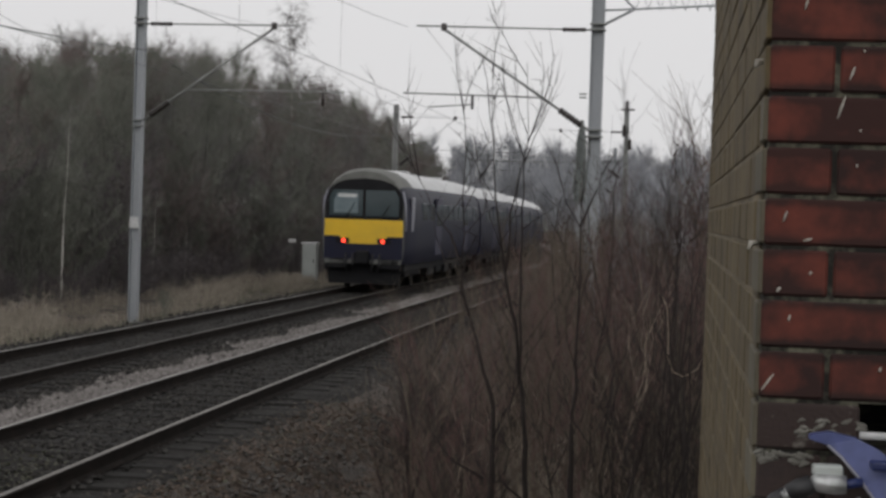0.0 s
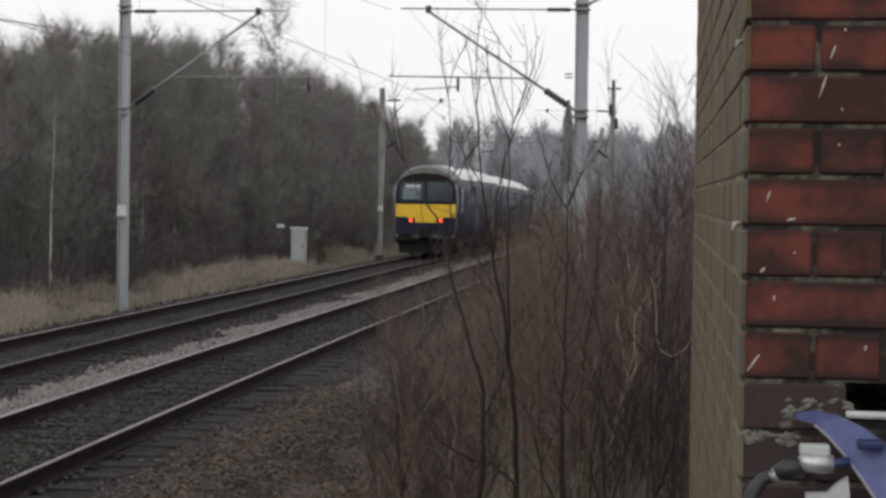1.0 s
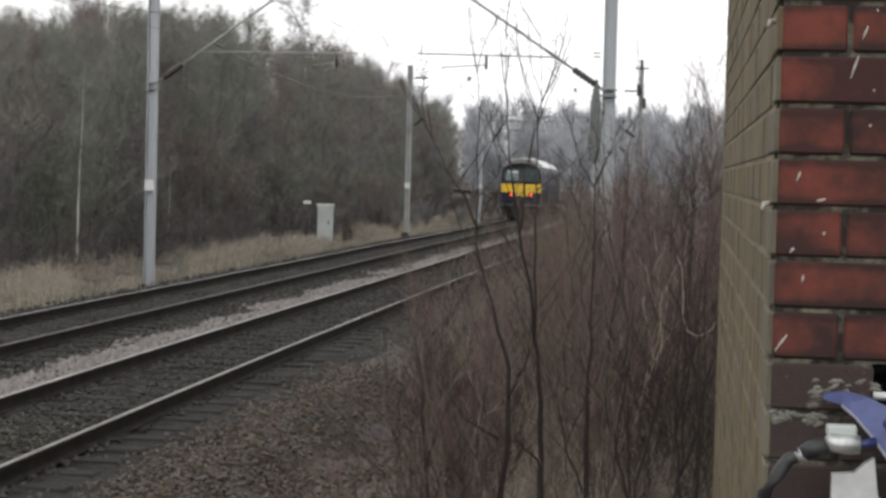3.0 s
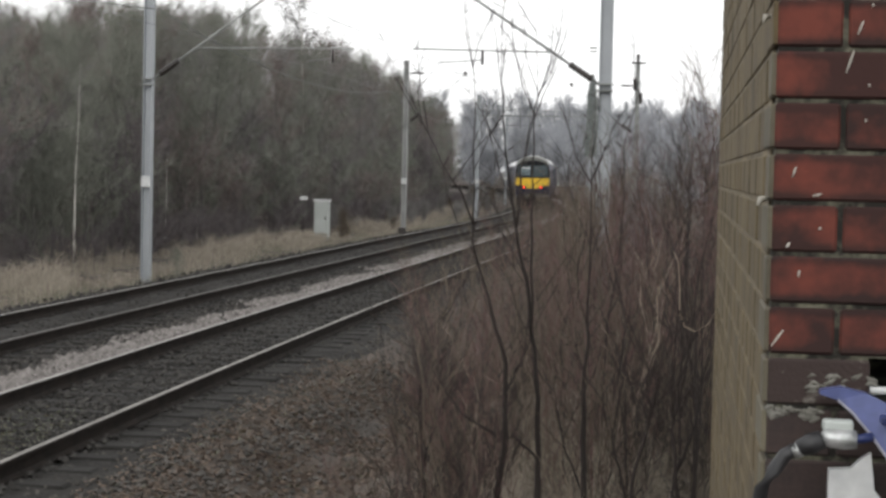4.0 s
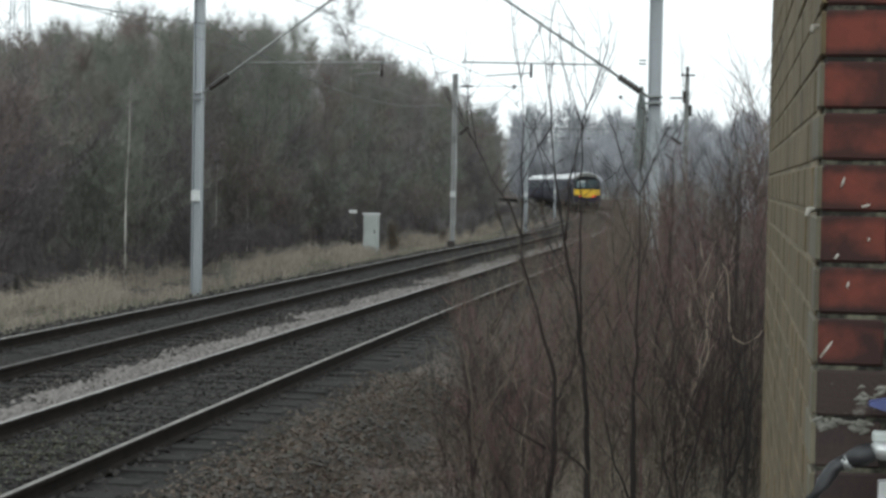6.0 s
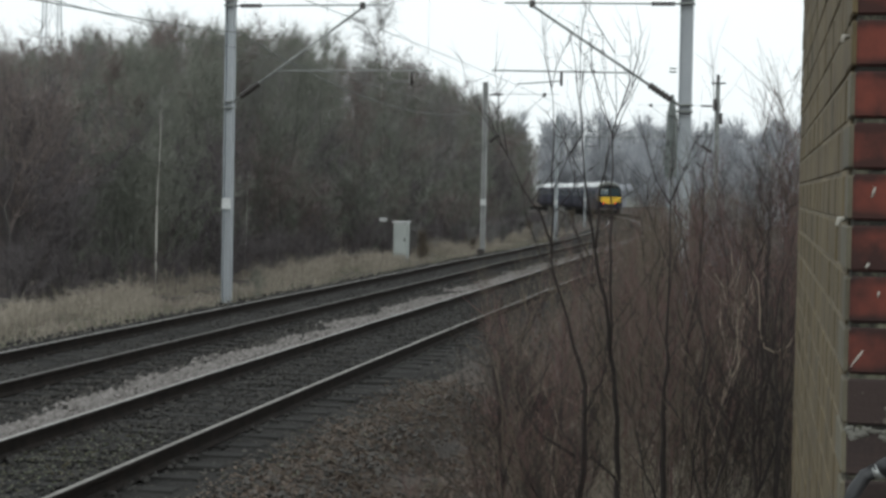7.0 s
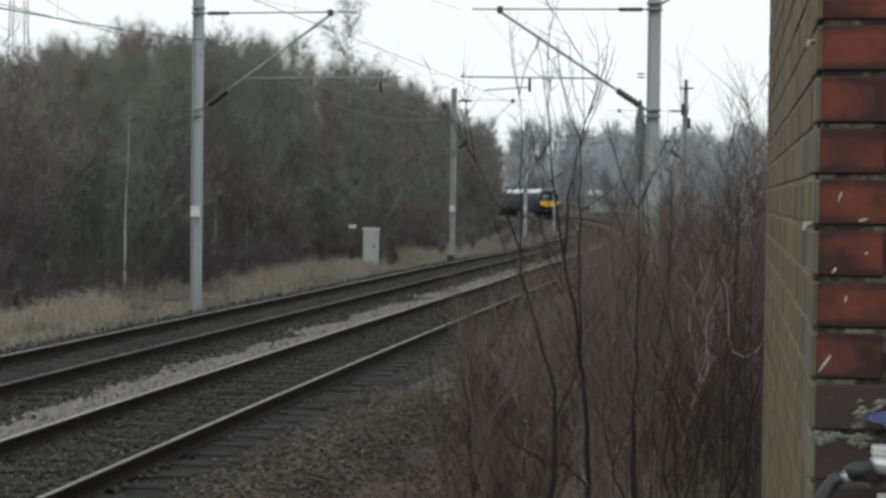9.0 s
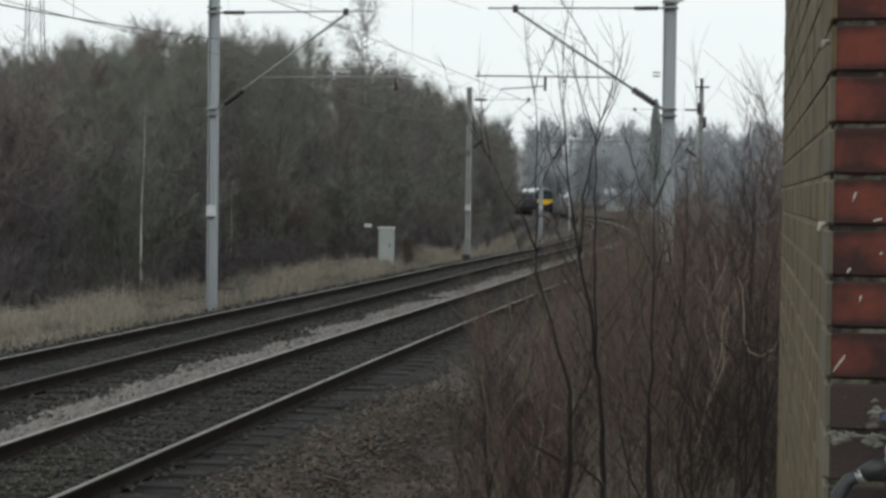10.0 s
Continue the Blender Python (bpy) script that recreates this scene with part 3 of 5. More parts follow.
def side_boom(m):
    """A lattice boom that reaches out from the mast away from the track."""
    b = part("side_boom", rod("side_boom", [(0.13, 0, 6.73), (2.6, 0, 6.88)], 0.022, M_STEEL), m)
    part("boom_tube", rod("boom_tube", [(0.13, 0, 6.43), (0.75, 0, 6.76)], 0.03, M_STEEL), b)
    part("boom_tube", rod("boom_tube", [(0.3, 0, 7.23), (0.75, 0, 6.78)], 0.022, M_STEEL), b)
    part("boom_tube", rod("boom_tube", [(0.75, 0, 7.13), (2.6, 0, 7.23)], 0.016, M_STEEL), b)
    for i in range(7):
        x = 0.78 + i * 0.26
        part("lacing", rod("lacing", [(x, 0, 6.76), (x + 0.13, 0, 7.15), (x + 0.26, 0, 6.78)], 0.009, M_STEEL, 5), b)


side_boom(big)


def wires():
    """Catenary and contact wires with droppers over both tracks, and the return wire along the masts."""
    spans = (-26.0, 21.2, 56.0, 87.0, 124.0, 160.0, 200.0, 250.0)
    for off in (0.0, FAR):
        w = tagged(new("overhead_wire"), "thin dark catenary and contact wire over a track", "overhead wire", "overhead wires")
        for a, b in zip(spans, spans[1:]):
            cat = []
            for i in range(13):
                k = i / 12
                s = a + (b - a) * k
                cat.append(rail_line(s, off + 0.2 * math.cos(k * math.pi), 6.38 - 0.65 * 4 * k * (1 - k))[0])
            part("catenary_wire", rod("catenary_wire", cat, 0.0042, M_WIRE, 4), w)
            for i in range(2, 12, 2):
                q = cat[i]
                part("dropper_wire", rod("dropper_wire", [q, (q.x, q.y, 4.68)], 0.0025, M_WIRE, 3), w)
        part("contact_wire", rod("contact_wire", [rail_line(s, off + 0.2 * math.sin(s / 35 * math.pi), 4.66)[0] for s in np.arange(-26, 250, 6)], 0.005, M_WIRE, 4), w)
    w = tagged(new("return_wire"), "sagging dark cable strung along the masts", "cable")
    for a, b, z0, z1 in ((-26, 22, 6.0, 5.8), (22, 55.5, 5.8, 5.5), (55.5, 86.5, 5.5, 5.6)):
        part("cable", rod("cable", [rail_line(a + (b - a) * k / 12, FAR - 2.85, z0 + (z1 - z0) * k / 12 - 0.7 * 4 * (k / 12) * (1 - k / 12))[0] for k in range(13)], 0.013, M_WIRE, 5), w)


wires()


# ---- lineside cabinet ----
def cabinet():
    c = tagged(new("equipment_cabinet"), "pale grey metal lineside cabinet in dry grass", "cabinet")
    c.matrix_basis = pose(-5.3, 70.5, float(height(-5.3, 70.5)) - 0.05, 0, 0, -8)
    part("body", block("body", (-0.27, 0.27, -0.2, 0.2, 0.1, 1.45), M_CABINET, 0.015), c)
    part("roof", block("roof", (-0.31, 0.31, -0.24, 0.24, 1.45, 1.52), M_WHITE, 0.02), c, "pale overhanging lid")
    part("plinth", block("plinth", (-0.3, 0.3, -0.23, 0.23, -0.2, 0.1), M_CONC, 0.02), c)
    d = part("door", block("door", (-0.24, 0.24, -0.212, -0.202, 0.16, 1.4), M_CABINET, 0.004, 1), c)
    part("handle", block("handle", (0.15, 0.19, -0.235, -0.213, 0.75, 0.9), M_DARK, 0.006, 1), d)


cabinet()


def marker():
    m = tagged(new("marker_post"), "small white marker on a thin post by the wood", "marker")
    m.matrix_basis = pose(-5.62, 66.0, float(height(-5.62, 66.0)) - 0.05)
    part("post", rod("post", [(0, 0, 0), (0, 0, 1.68)], 0.012, M_DARK), m)
    part("plate", block("plate", (-0.13, 0.13, -0.03, -0.014, 1.58, 1.7), M_WHITE, 0.005, 1), m, "white plate")


marker()


# ---- the train ----
def shell(name, prof, stations, material, top_from=None, closed=False):
    """A skin drawn through scaled copies of a half profile (x, z). stations: (y, width factor, drop of the roof)."""
    full = [(x, z) for x, z in prof] + [(-x, z) for x, z in prof[::-1] if x > 1e-6]
    V, F, top = [], [], []
    w = len(full)
    for y, k, drop in stations:
        for x, z in full:
            V.append((x * k, y, z - drop * max(0.0, (z - 2.4) / 1.38)))
    for j in range(len(stations) - 1):
        for i in range(w - 1):
            q = j * w + i
            F.append((q, q + 1, q + w + 1, q + w))
            a, b = full[i][1], full[i + 1][1]
            top.append(0 if not top_from or min(a, b) < top_from - 1e-6 else 2 if len(stations) > 2 and j < 3 else 1)
    F.append(tuple(range(w - 1, -1, -1)))
    F.append(tuple(range((len(stations) - 1) * w, len(stations) * w)))
    top += [2 if len(stations) > 2 else 0, 0]
    me = mesh_of(name, V, F, material)
    me.polygons.foreach_set("material_index", top)
    me.shade_smooth()
    me.set_sharp_from_angle(angle=radians(30))
    return me


PROFILE = [(x, z * 0.955) for x, z in [(1.30, 0.80), (1.38, 1.0), (1.41, 1.35), (1.41, 2.1), (1.38, 2.6), (1.31, 2.95), (1.20, 3.2), (1.0, 3.45), (0.7, 3.65), (0.35, 3.75), (0.0, 3.78)]]


def flat_panel(name, pts, y, depth, material):
    """A plate with the given outline (x, z), facing the rear, its face at y."""
    n = len(pts)
    V = [(x, y, z) for x, z in pts] + [(x, y + depth, z) for x, z in pts]
    F = [tuple(range(n)), tuple(range(2 * n - 1, n - 1, -1))] + [(i, i + n, (i + 1) % n + n, (i + 1) % n) for i in range(n)]
    me = mesh_of(name, V, F, material)
    bm = bmesh.new()
    bm.from_mesh(me)
    bmesh.ops.recalc_face_normals(bm, faces=bm.faces)
    bm.to_mesh(me)
    bm.free()
    return me


def wheelset(car, y):
    bogie = part("bogie", block("bogie", (-1.05, 1.05, y - 1.75, y + 1.75, 0.35, 0.75), M_BLACK, 0.05), car)
    for dy in (-1.3, 1.3):
        part("axle", rod("axle", [(-0.9, y + dy, 0.42), (0.9, y + dy, 0.42)], 0.07, M_BLACK), bogie)
        for sx in (-0.76, 0.76):
            part("wheel", rod("wheel", [(sx - 0.06, y + dy, 0.42), (sx + 0.06, y + dy, 0.42)], 0.42, M_BLACK, 20), bogie)


def carriage(last):
    label = "dark blue rear carriage with yellow panel and red tail lamps" if last else "dark blue railway carriage with a pale grey roof"
    car = tagged(new("train_carriage"), label, "railway carriage", "carriages of the departing train")
    if last:
        st = [(0.0, 0.86, 0.14), (0.15, 0.89, 0.07), (0.6, 0.94, 0.02), (1.7, 1.0, 0.0), (19.8, 1.0, 0.0)]
    else:
        st = [(0.0, 1.0, 0.0), (19.8, 1.0, 0.0)]
    part("body", shell("body", PROFILE, st, [M_TRAINBLUE, M_TRAINROOF, M_CABROOF], 3.2 * 0.955), car)
    part("underframe", block("underframe", (-1.2, 1.2, 0.3 if last else 1.0, 19.3, 0.55, 0.85), M_BLACK, 0.03), car, "grimy black underframe")
    for y in (3.2, 16.6):
        wheelset(car, y)
    for k, y in enumerate((6.2, 8.3, 10.6, 12.9)):
        part("equipment_box", block("equipment_box", (-1.15, 1.15, y, y + 1.5, 0.28 + 0.06 * (k % 2), 0.6), M_BLACK, 0.04), car)
    for sx in (-1, 1):
        for y in (2.6, 4.3, 7.6, 9.2, 10.8, 12.4, 15.6, 17.4):
            part("window", block("window", (sx * 1.385 - 0.02, sx * 1.385 + 0.02, y, y + 1.25, 2.05, 2.6), M_GLASS, 0.01, 1), car, "dark side window")
        for y in (5.75, 13.85):
            d = part("door", block("door", (sx * 1.405 - 0.02, sx * 1.405 + 0.02, y, y + 1.6, 0.95, 2.8), M_DOOR, 0.015, 1), car, "dull violet-grey sliding doors")
            for dy in (0.15, 0.87):
                part("door_window", block("door_window", (sx * 1.412 - 0.02, sx * 1.412 + 0.02, y + dy, y + dy + 0.58, 1.9, 2.6), M_GLASS, 0.01, 1), d)
    for y in (6.5, 15.3):
        part("roof_vent", block("roof_vent", (-0.35, 0.35, y - 0.5, y + 0.5, 3.58, 3.66), M_TRAINROOF, 0.04), car)
    if last:
        # cab end
        sur = [(-1.165, 2.07), (1.165, 2.07), (1.165, 2.6), (1.1, 2.86), (1.0, 2.99), (0.82, 3.13), (0.5, 3.235), (0.0, 3.28), (-0.5, 3.235), (-0.82, 3.13), (-1.0, 2.99), (-1.1, 2.86), (-1.165, 2.6)]
        part("windscreen_surround", flat_panel("windscreen_surround", sur, -0.03, 0.05, M_BLACK), car, "black windscreen surround")
        for a, b in ((-1.03, -0.046), (0.046, 1.03)):
            w = [(a, 2.170), (b, 2.170), (b, 2.730), (b * 0.88 + a * 0.12 if b > 0.5 else b, 2.930), (a * 0.88 + b * 0.12 if a < -0.5 else a, 2.930), (a, 2.730)]
            pane = part("windscreen", flat_panel("windscreen", w, -0.042, 0.01, M_GLASS), car, "dark cab windscreen pane")
            if a < 0:
                part("blind", flat_panel("blind", [(-0.902, 2.250), (-0.184, 2.250), (-0.184, 2.830), (-0.791, 2.830), (-0.902, 2.630)], -0.049, 0.005, M_BLIND), pane, "pale blind behind the pane")
                part("blind_top", flat_panel("blind_top", [(-0.773, 2.710), (-0.221, 2.710), (-0.221, 2.810), (-0.773, 2.810)], -0.054, 0.004, M_WHITE), pane, "white strip of the blind")
            part("wiper", rod("wiper", [((a + b) / 2, -0.06, 2.13), ((a + b) / 2 + 0.25, -0.06, 2.55)], 0.012, M_BLACK, 5), car)
        yel = [(-1.168, 1.570), (-0.718, 1.570), (-0.570, 1.350), (0.570, 1.350), (0.718, 1.570), (1.168, 1.570), (1.159, 2.060), (-1.159, 2.060)]
        part("warning_panel", flat_panel("warning_panel", yel, -0.035, 0.045, M_YELLOW), car, "bright yellow warning panel")
        low = [(-1.168, 0.9), (1.168, 0.9), (1.168, 1.565), (0.727, 1.565), (0.580, 1.345), (-0.580, 1.345), (-0.727, 1.565), (-1.168, 1.565)]
        part("lower_front", flat_panel("lower_front", low, -0.03, 0.04, M_TRAINBLUE), car)
        for sx in (-1, 1):
            lamp = part("lamp_housing", flat_panel("lamp_housing", [(sx * 0.62 - 0.2, 1.360), (sx * 0.62 + 0.2, 1.360), (sx * 0.62 + 0.2, 1.510), (sx * 0.62 - 0.2, 1.510)], -0.055, 0.03, M_BLACK), car)
            V, F = [], []
            tube(V, F, [(sx * 0.58, -0.075, 1.43), (sx * 0.58, -0.05, 1.43)], 0.058, 14)
            part("tail_lamp", mesh_of("tail_lamp", V, F, M_TAIL), lamp, "lit red tail lamp")
            part("corner_pillar", rod("corner_pillar", [(sx * 1.22, 0.1, 1.75), (sx * 1.205, 0.1, 2.45), (sx * 1.11, 0.12, 2.9)], 0.05, M_TRAINGREY), car, "pale grey corner pillar")
            part("cab_door", block("cab_door", (sx * 1.335 - 0.02, sx * 1.335 + 0.02, 0.6, 1.15, 1.75, 2.75), M_TRAINGREY, 0.01, 1), car, "pale grey cab side door")
            part("buffer_beam", block("buffer_beam", (sx * 0.75 - 0.35, sx * 0.75 + 0.35, 0.0, 0.3, 0.6, 0.98), M_BLACK, 0.05), car)
        part("coupler", block("coupler", (-0.2, 0.2, -0.35, 0.4, 0.75, 1.15), M_BLACK, 0.06), car, "black automatic coupler")
        part("snowplough", flat_panel("snowplough", [(-1.05, 0.16), (1.05, 0.16), (1.15, 0.9), (-1.15, 0.9)], 0.25, 0.05, M_BLACK), car)
        for x in (-0.5, -0.3, 0.3, 0.5):
            part("hose", rod("hose", [(x, -0.02, 1.05), (x, -0.16, 0.75), (x * 0.9, -0.05, 0.55)], 0.03, M_RUBBER), car)
    return car


CARS = [carriage(True)] + [carriage(False) for _ in range(3)]


# ---- trees and shrubs ----
def grow(rng, height_, r0, limbs, twigs, spread, lean=0.05, start=0.25, twig_len=(0.5, 1.1), twig_r=0.008, up=0.55, droop=0.0, limb_r=0.5, bent=False):
    """Trunk and crown of a leafless tree as two lists of verts and faces."""
    TV, TF, CV, CF = [], [], [], []
    a = rng.uniform(0, 6.28)
    pts, rr = [], []
    for i in range(9):
        k = i / 8
        pts.append(Vector((math.cos(a) * lean * height_ * k * k + 0.05 * rng.uniform(-1, 1), math.sin(a) * lean * height_ * k * k + 0.05 * rng.uniform(-1, 1), height_ * k)))
        rr.append(r0 * (1 - 0.92 * k) + min(0.004, r0 * 0.12))
    tube(TV, TF, pts, rr, 7)
    forks = []
    for i in range(limbs):
        k = start + (0.97 - start) * (i + rng.random()) / limbs
        q = k * 8
        p = pts[int(q)].lerp(pts[min(int(q) + 1, 8)], q - int(q))
        w = rng.uniform(0, 6.28)
        length = spread * height_ * (0.35 + 1.1 * math.sin(math.pi * min(1.0, 0.15 + 0.8 * k)) ** 0.8) * rng.uniform(0.6, 1.1)
        d = Vector((math.cos(w), math.sin(w), up * rng.uniform(0.5, 1.7))).normalized()
        limb = [p]
        for j in range(4):
            d = (d + Vector((rng.uniform(-0.25, 0.25), rng.uniform(-0.25, 0.25), rng.uniform(-0.05, 0.3) - droop * j * 0.25))).normalized()
            limb.append(limb[-1] + d * length / 4)
        r = r0 * (1 - 0.85 * k) * limb_r + min(0.004, r0 * 0.1)
        tube(CV, CF, limb, [r, r * 0.8, r * 0.6, r * 0.42, r * 0.25], 5)
        forks.append(limb)
    for i in range(twigs):
        limb = forks[rng.randrange(len(forks))]
        q = rng.uniform(0.6, 3.99)
        p = limb[int(q)].lerp(limb[int(q) + 1], q - int(q))
        d = (limb[int(q) + 1] - limb[int(q)]).normalized()
        e = (d * 0.7 + Vector((rng.uniform(-1, 1), rng.uniform(-1, 1), rng.uniform(-0.3, 1.3) - droop))).normalized()
        l = rng.uniform(*twig_len)
        mid = p + e * l * 0.5
        end = mid + (e + Vector((rng.uniform(-0.4, 0.4), rng.uniform(-0.4, 0.4), rng.uniform(-0.1, 0.4) - droop))).normalized() * l * 0.5
        if bent:
            tube(CV, CF, [p, mid, end], [twig_r, twig_r * 0.75, twig_r * 0.4], 3, cap=False)
        else:
            tube(CV, CF, [p, end], [twig_r, twig_r * 0.5], 3, cap=False)
    return TV, TF, CV, CF


def spike(V, F, p, e, r):
    """A thin three-sided twig that ends in a point."""
    d = (e - p).normalized()
    a = d.cross(Vector((0.31, 0.17, 0.93)) if abs(d.z) < 0.9 else Vector((1, 0.1, 0))).normalized() * r
    b = d.cross(a)
    q = len(V)
    V.extend((p + a, p - a * 0.5 + b * 0.87, p - a * 0.5 - b * 0.87, e))
    F.extend(((q, q + 1, q + 3), (q + 1, q + 2, q + 3), (q + 2, q, q + 3)))


def grow_fine(rng, height_, r0, limbs, subs, twigs, spread, start=0.2, twig_len=(0.25, 0.7), twig_r=0.006, up=0.9, droop=0.0, lean=0.04, crook=0.12):
    """Trunk, limbs, branches and many fine twigs."""
    TV, TF, CV, CF = [], [], [], []
    a = rng.uniform(0, 6.28)
    pts = [Vector((math.cos(a) * lean * height_ * (i / 8) ** 2 + crook * rng.uniform(-1, 1) * (i > 0), math.sin(a) * lean * height_ * (i / 8) ** 2 + crook * rng.uniform(-1, 1) * (i > 0), height_ * i / 8)) for i in range(9)]
    tube(TV, TF, pts, [r0 * (1 - 0.94 * i / 8) for i in range(9)], 6)
    for i in range(limbs):
        k = start + (0.98 - start) * (i + rng.random()) / limbs
        q = min(k * 8, 7.99)
        p = pts[int(q)].lerp(pts[int(q) + 1], q - int(q))
        w = rng.uniform(0, 6.28)
        length = spread * height_ * (0.3 + math.sin(math.pi * min(1.0, 0.12 + 0.8 * k)) ** 0.8) * rng.uniform(0.6, 1.15)
        d = Vector((math.cos(w), math.sin(w), up * rng.uniform(0.3, 1.6) + 0.6 * k)).normalized()
        limb = [p]
        for j in range(4):
            d = (d + Vector((rng.uniform(-0.3, 0.3), rng.uniform(-0.3, 0.3), rng.uniform(-0.15, 0.3) - droop * j * 0.2))).normalized()
            limb.append(limb[-1] + d * length / 4)
        r = r0 * (1 - 0.85 * k) * 0.4 + 0.004
        tube(CV, CF, limb, [r, r * 0.8, r * 0.6, r * 0.4, r * 0.2], 4, cap=False)
        for j in range(subs):
            q = rng.uniform(0.7, 3.99)
            p = limb[int(q)].lerp(limb[int(q) + 1], q - int(q))
            d = (limb[int(q) + 1] - limb[int(q)]).normalized()
            d = (d * 0.8 + Vector((rng.uniform(-1, 1), rng.uniform(-1, 1), rng.uniform(-0.5, 1.0) - droop * 0.5))).normalized()
            l = length * rng.uniform(0.3, 0.6)
            mid_ = p + d * l * 0.5
            d2 = (d + Vector((rng.uniform(-0.5, 0.5), rng.uniform(-0.5, 0.5), rng.uniform(-0.1, 0.5) - droop))).normalized()
            end = mid_ + d2 * l * 0.5
            tube(CV, CF, [p, mid_, end], [r * 0.4 + 0.002, r * 0.28 + 0.001, 0.002], 3, cap=False)
            for n in range(twigs):
                k2 = rng.random()
                o = p.lerp(mid_, k2 * 2) if k2 < 0.5 else mid_.lerp(end, k2 * 2 - 1)
                e = (d2 * 0.5 + Vector((rng.uniform(-1, 1), rng.uniform(-1, 1), rng.uniform(-0.6, 1.2) - droop * 1.6))).normalized()
                spike(CV, CF, o, o + e * rng.uniform(*twig_len), twig_r)
    return TV, TF, CV, CF


def fine_tree(name, label, category, group, bark, twig, seed, **k):
    TV, TF, CV, CF = grow_fine(random.Random(seed), **k)
    t = tagged(new(name), label, category, group)
    part("trunk", mesh_of("trunk", TV, TF, bark, True), t)
    part("crown", mesh_of("crown", CV, CF, twig), t, "bare winter twigs")
    return t


def tree_thing(name, label, category, group, bark, twig, seed, **k):
    rng = random.Random(seed)
    TV, TF, CV, CF = grow(rng, **k)
    t = tagged(new(name), label, category, group)
    part("trunk", mesh_of("trunk", TV, TF, bark, True), t)
    part("crown", mesh_of("crown", CV, CF, twig), t, "bare winter twigs")
    return t


def scatter(kinds, places, group=""):
    """Stands a copy of one of the kinds at each place (x, y, scale); the first of each kind goes to its own first place."""
    rng = random.Random(5)
    fresh = list(kinds)
    for x, y, k in places:
        m = Matrix.Translation((x, y, float(height(x, y)) - 0.08)) @ Matrix.Rotation(rng.uniform(0, 6.28), 4, "Z") @ Matrix.Diagonal((k, k, k * rng.uniform(0.9, 1.12), 1))
        if fresh:
            fresh.pop(0).matrix_basis = m
        else:
            copy_thing(rng.choice(kinds), Matrix.Identity(4)).matrix_basis = m


def crest(x, y):
    """How high the wood's tops stand at a place: taller deep in the wood, lower along the bend."""
    q = x / y
    return 2.29 + y * float(np.interp(q, (-0.3, -0.245, -0.14, -0.118, -0.099, -0.0625, -0.032, -0.0187, 0.0, 0.02), (0.084, 0.088, 0.094, 0.088, 0.083, 0.067, 0.051, 0.043, 0.03, 0.028)))


